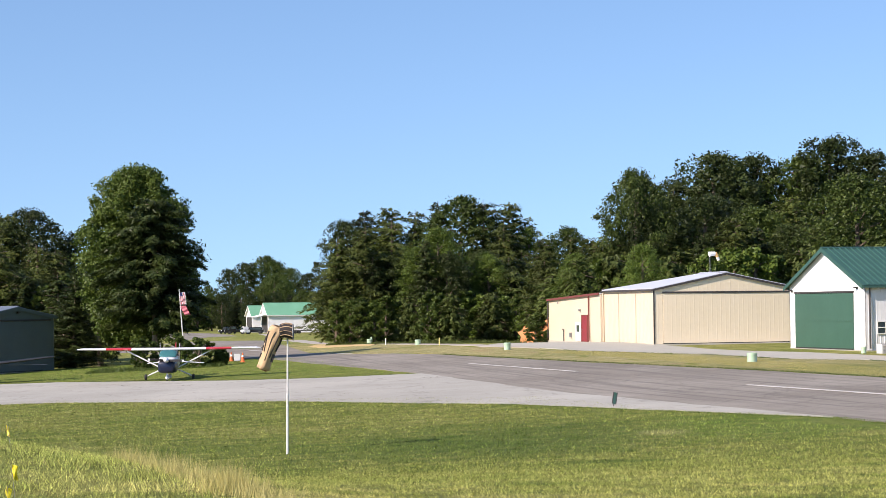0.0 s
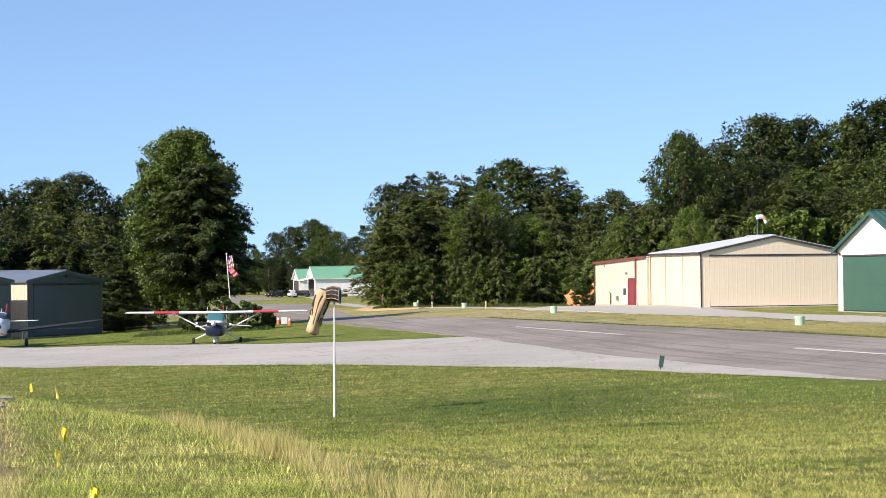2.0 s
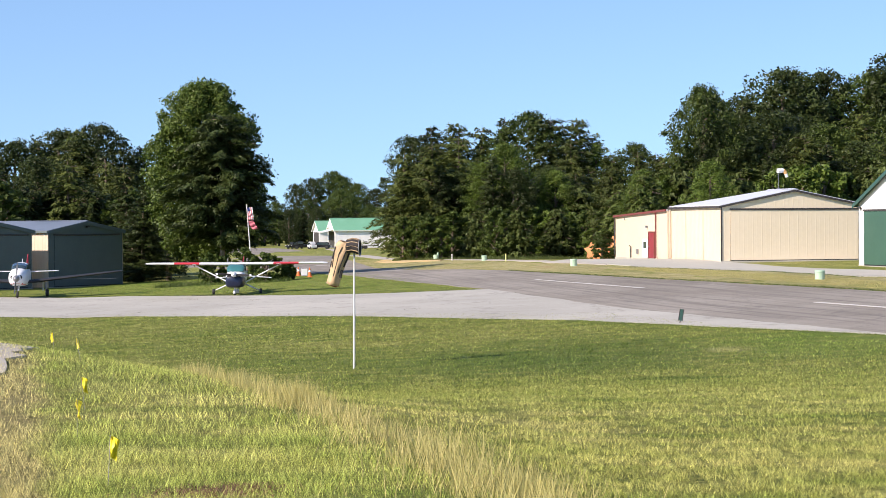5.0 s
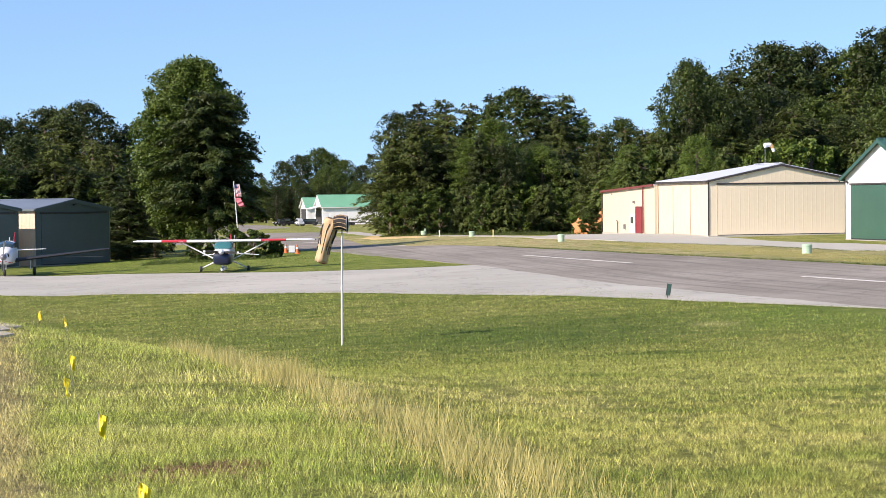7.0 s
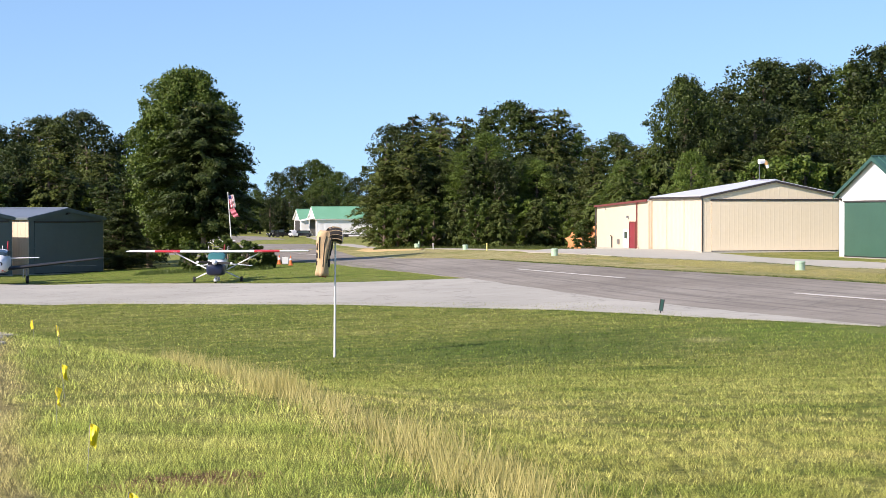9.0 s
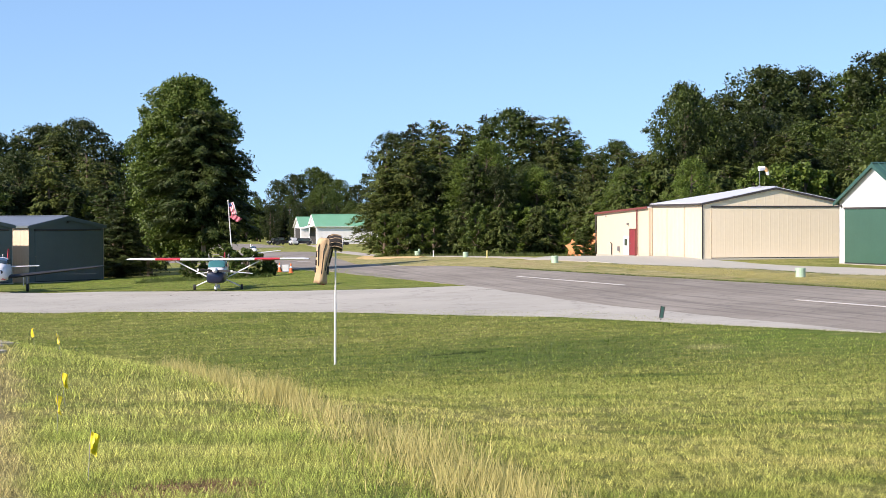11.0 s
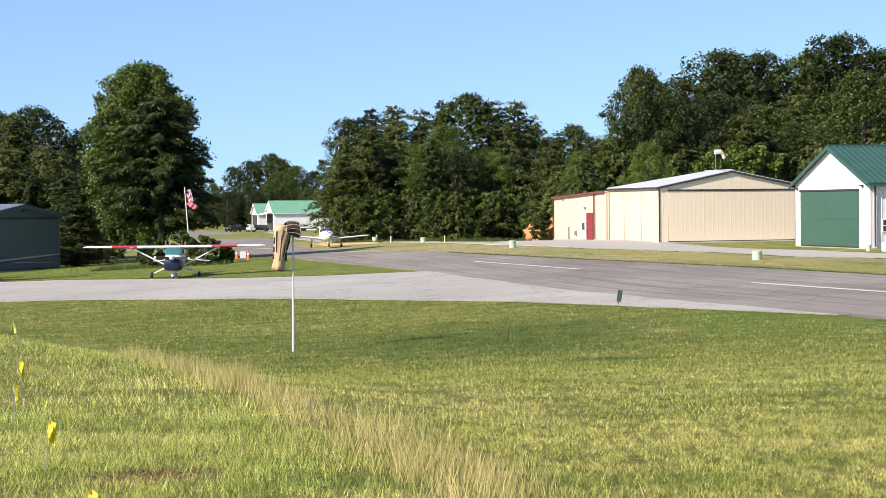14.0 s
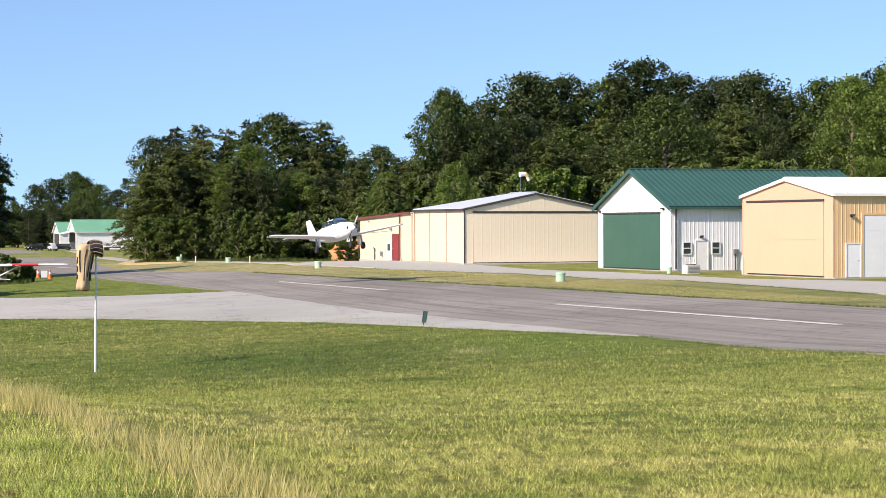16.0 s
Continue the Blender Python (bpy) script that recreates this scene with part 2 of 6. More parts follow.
MINT_ROOF_M = surface("pale_green_roof_metal", (0.13, 0.33, 0.2), (0.17, 0.39, 0.25), 0.3, 4, 0.5, 0.0, 0.002)
SLATE_M = surface("slate_blue_sheet_metal", (0.085, 0.115, 0.115), (0.105, 0.14, 0.138), 0.4, 4, 0.55, 0.0, 0.002)
GALV_M = surface("pale_galvanised_roof", (0.66, 0.69, 0.74), (0.74, 0.76, 0.8), 0.4, 6, 0.4, 0.2, 0.002)
DARK_TRIM_M = surface("dark_brown_trim", (0.04, 0.035, 0.034), (0.06, 0.052, 0.05), 1.0, 9, 0.5, relief=0.001)
RED_TRIM_M = surface("dark_red_trim", (0.15, 0.035, 0.03), (0.2, 0.05, 0.04), 1.0, 9, 0.5, relief=0.001)
RED_DOOR_M = surface("red_door_paint", (0.22, 0.024, 0.03), (0.26, 0.032, 0.036), 1.0, 9, 0.45, relief=0.001)
SLAB_M = surface("slab_concrete", (0.4, 0.385, 0.325), (0.46, 0.445, 0.38), 0.5, 12, 0.9, relief=0.004, world=True)
GREEN_BOX_M = surface("pale_green_box_paint", (0.4, 0.57, 0.39), (0.47, 0.63, 0.46), 2.0, 14, 0.5, relief=0.002)
BLACK_M = surface("black_rubber", (0.02, 0.02, 0.02), (0.035, 0.035, 0.035), 3.0, 30, 0.8, relief=0.002)
# Near-black colour stands for the shade inside doorways and air intakes.
INSIDE_SHADE_M = surface("painted_inside_shade", (0.03, 0.028, 0.026), (0.05, 0.047, 0.044), 1.0, 8, 0.9, relief=0.0)
STEEL_M = surface("grey_steel", (0.3, 0.3, 0.31), (0.38, 0.38, 0.39), 2.0, 20, 0.45, 0.6, 0.001)
POLE_M = surface("white_pole_paint", (0.78, 0.77, 0.75), (0.7, 0.69, 0.66), 3.0, 20, 0.45, relief=0.001)
AIR_WHITE_M = surface("white_aircraft_paint", (0.8, 0.81, 0.82), (0.76, 0.77, 0.78), 0.6, 6, 0.3, 0.0, 0.0005)
AIR_RED_M = surface("red_aircraft_paint", (0.5, 0.035, 0.045), (0.56, 0.05, 0.06), 0.6, 6, 0.3, 0.0, 0.0005)
AIR_BLUE_M = surface("navy_aircraft_paint", (0.004, 0.009, 0.03), (0.007, 0.013, 0.04), 0.6, 6, 0.3, 0.0, 0.0005)
PROP_M = surface("grey_propeller_paint", (0.12, 0.125, 0.13), (0.16, 0.165, 0.17), 1.0, 12, 0.35, 0.2, 0.0005)
# Wing colour darkened all over to stand for its shaded underside.
WING_SHADE_M = surface("shaded_wing_tone", (0.012, 0.014, 0.018), (0.018, 0.02, 0.025), 0.6, 6, 0.6, 0.0, 0.0005)
SCREEN_M = glass_material("windscreen_glass", (0.04, 0.15, 0.15))
DARK_GLASS_M = glass_material("dark_cabin_glass", (0.03, 0.05, 0.06))
SOCK_M = surface("faded_tan_fabric", (0.52, 0.35, 0.19), (0.62, 0.44, 0.26), 1.2, 30, 0.9, relief=0.006)
SOCK_DARK_M = surface("black_fabric", (0.025, 0.022, 0.02), (0.05, 0.042, 0.038), 2.0, 30, 0.9, relief=0.004)
SOCK_RED_M = surface("dark_red_fabric", (0.3, 0.07, 0.05), (0.36, 0.1, 0.07), 2.0, 30, 0.9, relief=0.004)
YELLOW_M = surface("yellow_vinyl", (0.85, 0.68, 0.01), (0.9, 0.74, 0.02), 8.0, 40, 0.5, relief=0.001)
PALE_YELLOW_M = surface("faded_yellow_paint", (0.72, 0.64, 0.22), (0.78, 0.7, 0.3), 4.0, 30, 0.6, relief=0.001)
ORANGE_M = surface("orange_plastic", (0.75, 0.16, 0.03), (0.8, 0.2, 0.05), 4.0, 30, 0.5, relief=0.001)
BARK_M = surface("bark", (0.12, 0.09, 0.065), (0.2, 0.155, 0.115), 1.5, 14, 0.95, relief=0.03)
CAR_BLACK_M = surface("black_car_paint", (0.012, 0.012, 0.014), (0.02, 0.02, 0.022), 1.0, 20, 0.2, relief=0.0)
CAR_WHITE_M = surface("white_car_paint", (0.75, 0.75, 0.75), (0.7, 0.7, 0.7), 1.0, 20, 0.25, relief=0.0)
LEAF_BROAD_M = leaf_material("broad_leaves", (0.034, 0.06, 0.011), (0.1, 0.138, 0.025), (0.055, 0.084, 0.015))
LEAF_YELLOW_M = leaf_material("yellow_green_leaves", (0.05, 0.09, 0.013), (0.135, 0.185, 0.029), (0.075, 0.115, 0.017))
LEAF_PINE_M = leaf_material("pine_needles", (0.042, 0.066, 0.014), (0.12, 0.142, 0.03), (0.075, 0.095, 0.02), 0.6)
LEAF_YOUNG_M = leaf_material("young_needles", (0.05, 0.08, 0.018), (0.12, 0.15, 0.035), (0.085, 0.11, 0.024), 0.6)
LEAF_DARK_M = leaf_material("dark_leaves", (0.02, 0.037, 0.009), (0.055, 0.076, 0.017), (0.04, 0.052, 0.014))
BLADE_M = sward_material("grass_blades", 0.2, 3.45, (0.98, 1.0, 0.98))
LAWN_DARK_M = sward_material("mown_blades_green", 0.35, 1.25, (0.9, 1.0, 0.8), -0.1)
VERGE_BLADE_M = leaf_material("verge_blades", (0.2, 0.22, 0.05), (0.5, 0.44, 0.18), (0.46, 0.38, 0.16), 0.8)
ISLAND_BLADE_M = sward_material("island_blades", 0.7, 1.6, (0.82, 1.0, 0.8), -0.4)
LAWN_FAR_M = sward_material("mown_blades_far", 0.4, 2.2, (0.98, 1.0, 0.95))
LAWN_M = sward_material("mown_blades", 0.52, 2.55, (1.02, 1.0, 1.0))
STRAW_M = leaf_material("dry_straw", (0.24, 0.23, 0.07), (0.84, 0.72, 0.3), (0.56, 0.5, 0.17), 0.8)
SLATE_ROOF_M = surface("slate_grey_roof_metal", (0.14, 0.17, 0.21), (0.19, 0.22, 0.27), 0.4, 6, 0.45, 0.1, 0.002)


# ---- building blocks ----
def link(name, bm, material, parent=None, label="", smooth=False):
    me = bpy.data.meshes.new(name)
    bm.normal_update()
    bm.to_mesh(me)
    bm.free()
    for mt in (material if isinstance(material, (list, tuple)) else [material]):
        me.materials.append(mt)
    if smooth:
        me.polygons.foreach_set("use_smooth", [True] * len(me.polygons))
    ob = new(name, me)
    if parent:
        ob.parent = parent
    if label:
        ob["label"] = label
    return ob


def part(name, bm, material, parent, label="", smooth=False):
    return link(name, bm, material, parent, label, smooth)


def thing(name, m, label, category, group="", kind=""):
    e = new(name)
    e.empty_display_size = 0.3
    e.matrix_basis = m
    return tagged(e, label, category, group, kind)


def box(bm, x0, x1, y0, y1, z0, z1, bevel=0.0):
    vs = [bm.verts.new((x, y, z)) for z in (z0, z1) for y in (y0, y1) for x in (x0, x1)]
    fs = [(0, 2, 3, 1), (4, 5, 7, 6), (0, 1, 5, 4), (1, 3, 7, 5), (3, 2, 6, 7), (2, 0, 4, 6)]
    made = [bm.faces.new([vs[i] for i in f]) for f in fs]
    if bevel:
        edges = list({e for f in made for e in f.edges})
        bmesh.ops.bevel(bm, geom=edges, offset=bevel, segments=2, affect="EDGES")
    return bm


def boxes(*rows, bevel=0.0):
    bm = bmesh.new()
    for r in rows:
        box(bm, *r, bevel=bevel)
    return bm


def tube(points, radii, sides=10, bm=None, cap=True):
    """A round bar through the points."""
    bm = bm or bmesh.new()
    rings = []
    pts = [Vector(p) for p in points]
    for i, p in enumerate(pts):
        d = (pts[min(i + 1, len(pts) - 1)] - pts[max(i - 1, 0)]).normalized()
        u = d.orthogonal().normalized() if i == 0 else (u - d * u.dot(d)).normalized()
        v = d.cross(u)
        r = radii[i] if isinstance(radii, (list, tuple)) else radii
        rings.append([bm.verts.new(p + (u * math.cos(a) + v * math.sin(a)) * r) for a in [2 * math.pi * k / sides for k in range(sides)]])
    for a, b in zip(rings, rings[1:]):
        for k in range(sides):
            bm.faces.new((a[k], a[(k + 1) % sides], b[(k + 1) % sides], b[k]))
    if cap:
        bm.faces.new(rings[0][::-1])
        bm.faces.new(rings[-1])
    return bm


def prism(outline, y0, y1, bm=None):
    """An x-z outline carried from y0 to y1."""
    bm = bm or bmesh.new()
    a = [bm.verts.new((x, y0, z)) for x, z in outline]
    b = [bm.verts.new((x, y1, z)) for x, z in outline]
    n = len(outline)
    for k in range(n):
        bm.faces.new((a[k], a[(k + 1) % n], b[(k + 1) % n], b[k]))
    bm.faces.new(a[::-1])
    bm.faces.new(b)
    bmesh.ops.recalc_face_normals(bm, faces=bm.faces)
    return bm


def step(a, b, v):
    q = min(1.0, max(0.0, (v - a) / (b - a)))
    return q * q * (3 - 2 * q)


# ---- the lie of the land ----
def terrain(x, y):
    """Eye height is 0. A grass terrace in the foreground falls to the apron; the field tilts up to the hangars."""
    s = (x - 32.4 + 0.188 * y) * 0.983
    a = -2.75 + (0.045 * max(s, -32) if s < 0 else 0.035 * min(s, 6))
    a += 0.008 * (max(90, min(160, y)) - 90) + 0.40 * step(148, 168, y) * step(-4, 10, s) - 0.0078 * (max(165, min(320, y)) - 165)
    left = 1 - step(-4.5, 2.5, x - 3.6 + 0.245 * y)
    k = step(12 + 18 * left, 62 + 23 * left, y)
    return -1.6 + (a + 1.6) * k - 0.00833 * max(-20, min(y, 480)) + 1.1 * step(420, 480, y)


def axis(lo, a, b, hi, fine):
    mid = list(np.arange(a, b + 0.01, fine))
    up, down = [b], [a]
    stepsize = fine
    while up[-1] < hi:
        stepsize *= 1.25
        up.append(up[-1] + stepsize)
    stepsize = fine
    while down[-1] > lo:
        stepsize *= 1.25
        down.append(down[-1] - stepsize)
    return down[:0:-1] + mid + up[1:]


def grid_mesh(name, xs, ys, height, material):
    co = [(x, y, height(x, y)) for y in ys for x in xs]
    w = len(xs)
    faces = [(j * w + i, j * w + i + 1, (j + 1) * w + i + 1, (j + 1) * w + i) for j in range(len(ys) - 1) for i in range(w - 1)]
    me = bpy.data.meshes.new(name)
    me.from_pydata(co, [], faces)
    me.materials.append(material)
    me.polygons.foreach_set("use_smooth", [True] * len(me.polygons))
    return new(name, me)


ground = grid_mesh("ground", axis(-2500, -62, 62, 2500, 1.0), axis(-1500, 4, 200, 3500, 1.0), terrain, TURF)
tagged(ground, "mown green and straw-coloured grass field", "grass", kind="structure")


def drape(name, outline, lift, material, label, category, cell=4.0, thick=0.05):
    """A paved sheet that lies on the land within an outline."""
    bm = bmesh.new()
    bm.faces.new([bm.verts.new((x, y, 0)) for x, y in outline])
    for ax in (0, 1):
        lo, hi = min(p[ax] for p in outline), max(p[ax] for p in outline)
        v = math.ceil(lo / cell) * cell
        while v < hi:
            pt = (v, 0, 0) if ax == 0 else (0, v, 0)
            no = (1, 0, 0) if ax == 0 else (0, 1, 0)
            bmesh.ops.bisect_plane(bm, geom=bm.verts[:] + bm.edges[:] + bm.faces[:], plane_co=pt, plane_no=no)
            v += cell
    bmesh.ops.triangulate(bm, faces=bm.faces[:])
    rim = bmesh.ops.extrude_edge_only(bm, edges=[e for e in bm.edges if e.is_boundary])
    low = {v for v in rim["geom"] if isinstance(v, bmesh.types.BMVert)}
    for v in bm.verts:
        v.co.z = terrain(v.co.x, v.co.y) + (lift - thick if v in low else lift)
    bmesh.ops.recalc_face_normals(bm, faces=bm.faces[:])
    if sum(f.normal.z * f.calc_area() for f in bm.faces) < 0:
        bmesh.ops.reverse_faces(bm, faces=bm.faces[:])
    ob = link(name, bm, material)
    return tagged(ob, label, category, kind="structure")


def centre_x(y):
    return 32.0 - 0.188 * y


def ragged(points, amount, seed, spacing=1.5):
    """An outline with an uneven grass-eaten edge."""
    rng = random.Random(seed)
    out = []
    for (x0, y0), (x1, y1) in zip(points, points[1:] + points[:1]):
        d = math.hypot(x1 - x0, y1 - y0)
        n = max(1, int(d / spacing)) if d < 140 else 1
        nx, ny = (y1 - y0) / d, -(x1 - x0) / d
        for k in range(n):
            q, o = k / n, rng.uniform(-amount, amount) if k else 0
            out.append((x0 + (x1 - x0) * q + nx * o, y0 + (y1 - y0) * q + ny * o))
    return out


# ---- paving ----
runway = drape("runway", ragged([(40.5, 10), (26.0, 10), (16.6, 46), (13.9, 64), (11.2, 72.5), (1.9, 120), (-6.1, 151), (-13.4, 183), (-21, 230), (-36, 300), (-62, 400), (-96, 560), (-72, 560), (-44, 505), (-27, 425), (-19.8, 365), (-14.8, 285), (-8.0, 200), (-3.7, 172), (3.7, 153), (11.9, 124), (18.4, 102), (22.8, 84.5), (25.6, 70.5)], 0.12, 4),
               0.022, RUNWAY_M, "worn grey asphalt runway with rubber streaks and patches", "runway")
apron = drape("taxiway", ragged([(13.9, 63.5), (4.97, 83.1), (-0.5, 91), (-5, 96.9), (-17.7, 108.7), (-24.4, 111.6), (-46, 123), (-70, 136), (-76, 160),
                          (-50, 152), (-31.3, 143.3), (-22.6, 139), (-15.5, 131.5), (-9.9, 125.4), (-4, 121.5), (1.9, 120), (6.8, 95)], 0.1, 5),
              0.035, APRON_M, "pale cracked concrete taxiway apron beside the runway", "taxiway")
drive = drape("driveway", ragged([(7.6, 163), (13.6, 184.5), (20.8, 158.7), (23.2, 153), (25.5, 143), (28.2, 137.5), (32, 118.6), (36.4, 113.5), (44, 100), (62, 78),
                           (52, 74), (31.5, 91), (29.6, 104.9), (27.9, 116.7), (24.2, 121.5), (21.3, 135.3), (16.8, 145), (13.4, 152.5), (9.0, 161)], 0.15, 6),
              0.05, SLAB_M, "pale concrete driveway before the hangars", "driveway")
lane = drape("gravel_lane", ragged([(12, 158), (8.0, 163.5), (4.3, 196), (1.6, 226), (-2.6, 262), (-8, 310), (-16, 400), (-24, 478), (-31, 484), (-19.5, 395), (-10.5, 305), (-4.6, 255), (0, 215), (3.6, 186), (7.4, 161), (11.5, 155.5)], 0.25, 7, 4.0),
             0.05, GRAVEL_M, "pale gravel lane along the edge of the woods", "lane")


def stripe(x0, y0, x1, y1, w):
    """A painted centre-line dash."""
    pts = [(x0 - w / 2, y0), (x0 + w / 2, y0), (x1 + w / 2, y1), (x1 - w / 2, y1)]
    return drape("runway_marking", pts, 0.055, PAINT_M, "worn white painted dash on the runway", "road marking", 4.0, 0.02)


for row in ((20.45, 63.4, 15.5, 87.6), (10.2, 110.6, 5.2, 130.9), (-3.2, 172, -6.8, 192), (-13.5, 232, -17.5, 256)):
    stripe(*row, 0.2)
strip = drape("dirt_strip", ragged([(-9.0, 262), (-2.6, 262), (-1.2, 226), (-1.8, 212), (-7.4, 226), (-9.2, 240)], 0.5, 9, 2.0), 0.04, CLAY_PALE_M, "pale orange clay strip on the verge", "soil", 3.0)
path = drape("footpath", ragged([(-10.4, 45), (-8.0, 39), (-6.6, 31), (-5.3, 23), (-4.1, 17), (-3.2, 11), (-4.4, 11), (-6.5, 20), (-9.5, 33), (-13, 45)], 0.15, 10, 1.0), 0.03, GRAVEL_M, "worn pale footpath at the lawn edge", "path", 1.0)


drape("grass_island", ragged([(-50, 153), (-31.3, 144.2), (-22.6, 139.9), (-15.5, 132.4), (-9.9, 126.2), (-4, 122.2), (1.5, 120.6), (-6.4, 151.5), (-13.6, 182), (-40, 188), (-62, 175)], 0.15, 12), 0.015, ISLAND_M, "bright green mown grass between taxiway and runway", "grass", 2.0, 0.06)
drape("verge", ragged([(4.0, 153.6), (12.2, 124.6), (18.7, 102.6), (23.1, 85), (25.9, 71), (40, 40), (52, 72), (31, 91.3), (29.3, 104.9), (27.6, 116.7), (23.9, 121.5), (21, 135.3), (16.5, 145), (13.1, 152.5), (8.5, 160), (6.6, 162), (3, 187), (-0.6, 214), (-5.2, 254), (-11, 300), (-19, 300), (-7.6, 200), (-3.3, 172)], 0.15, 13), 0.012, VERGE_M, "dry straw-coloured grass verge with bare clay spots", "grass", 2.0, 0.06)


# ---- sheet-metal buildings ----
def sheet(u0, u1, lo, hi, pitch=0.3, depth=0.014):
    """A ribbed metal wall along x from u0 to u1, facing -y; lo and hi give its foot and head."""
    bm = bmesh.new()
    cut = []
    u = u0
    while u < u1 - 0.02:
        for du, dy in ((0.0, 0.0), (pitch * 0.72, 0.0), (pitch * 0.8, -depth), (pitch * 0.92, -depth)):
            if u + du < u1:
                cut.append((u + du, dy))
        u += pitch
    cut.append((u1, 0.0))
    low = [bm.verts.new((x, y, lo(x))) for x, y in cut]
    top = [bm.verts.new((x, y, hi(x))) for x, y in cut]
    bl = [bm.verts.new((x, 0.06, lo(x))) for x, y in (cut[0], cut[-1])]
    bt = [bm.verts.new((x, 0.06, hi(x))) for x, y in (cut[0], cut[-1])]
    for k in range(len(cut) - 1):
        bm.faces.new((low[k], low[k + 1], top[k + 1], top[k]))
    bm.faces.new((bl[1], bl[0], bt[0], bt[1]))
    bm.faces.new((bl[0], low[0], top[0], bt[0]))
    bm.faces.new((low[-1], bl[1], bt[1], top[-1]))
    return bm


def turned(bm, m):
    bmesh.ops.transform(bm, matrix=m, verts=bm.verts[:])
    return bm


def roof_side(x_eave, z_eave, x_ridge, z_ridge, y0, y1, thick=0.06):
    """One standing-seam slope of a gable roof, a flat metal sheet."""
    bm = bmesh.new()
    d = Vector((x_ridge - x_eave, 0, z_ridge - z_eave))
    n = Vector((-d.z, 0, d.x)).normalized()
    if n.z < 0:
        n = -n
    def slab(ya, yb, h0, h1):
        vs = [bm.verts.new(Vector((x_eave, y, z_eave)) + d * q + n * h) for q in (0, 1) for y in (ya, yb) for h in (h0, h1)]
        for f in ((0, 2, 3, 1), (4, 5, 7, 6), (0, 1, 5, 4), (2, 6, 7, 3), (1, 3, 7, 5), (0, 4, 6, 2)):
            bm.faces.new([vs[i] for i in f])
    slab(y0, y1, 0, thick)
    bmesh.ops.recalc_face_normals(bm, faces=bm.faces[:])
    return bm


def seams(parent, x_eave, z_eave, x_ridge, z_ridge, y0, y1, material, pitch=0.46):
    """Raised seams down a roof slope, one object each on one mesh."""
    d = Vector((x_ridge - x_eave, 0, z_ridge - z_eave))
    n = Vector((-d.z, 0, d.x)).normalized()
    n = -n if n.z < 0 else n
    bm = bmesh.new()
    vs = [bm.verts.new(Vector((x_eave, y, z_eave)) + d * q + n * h) for q in (0, 1) for y in (-0.035, 0.035) for h in (0.058, 0.12)]
    for f in ((0, 2, 3, 1), (4, 5, 7, 6), (0, 1, 5, 4), (2, 6, 7, 3), (1, 3, 7, 5), (0, 4, 6, 2)):
        bm.faces.new([vs[i] for i in f])
    bmesh.ops.recalc_face_normals(bm, faces=bm.faces[:])
    first = part("seam", bm, material, parent)
    first.location.y = y0 + pitch
    y = y0 + 2 * pitch
    while y < y1 - 0.1:
        s = new("seam", first.data)
        s.parent = parent
        s.location.y = y
        y += pitch


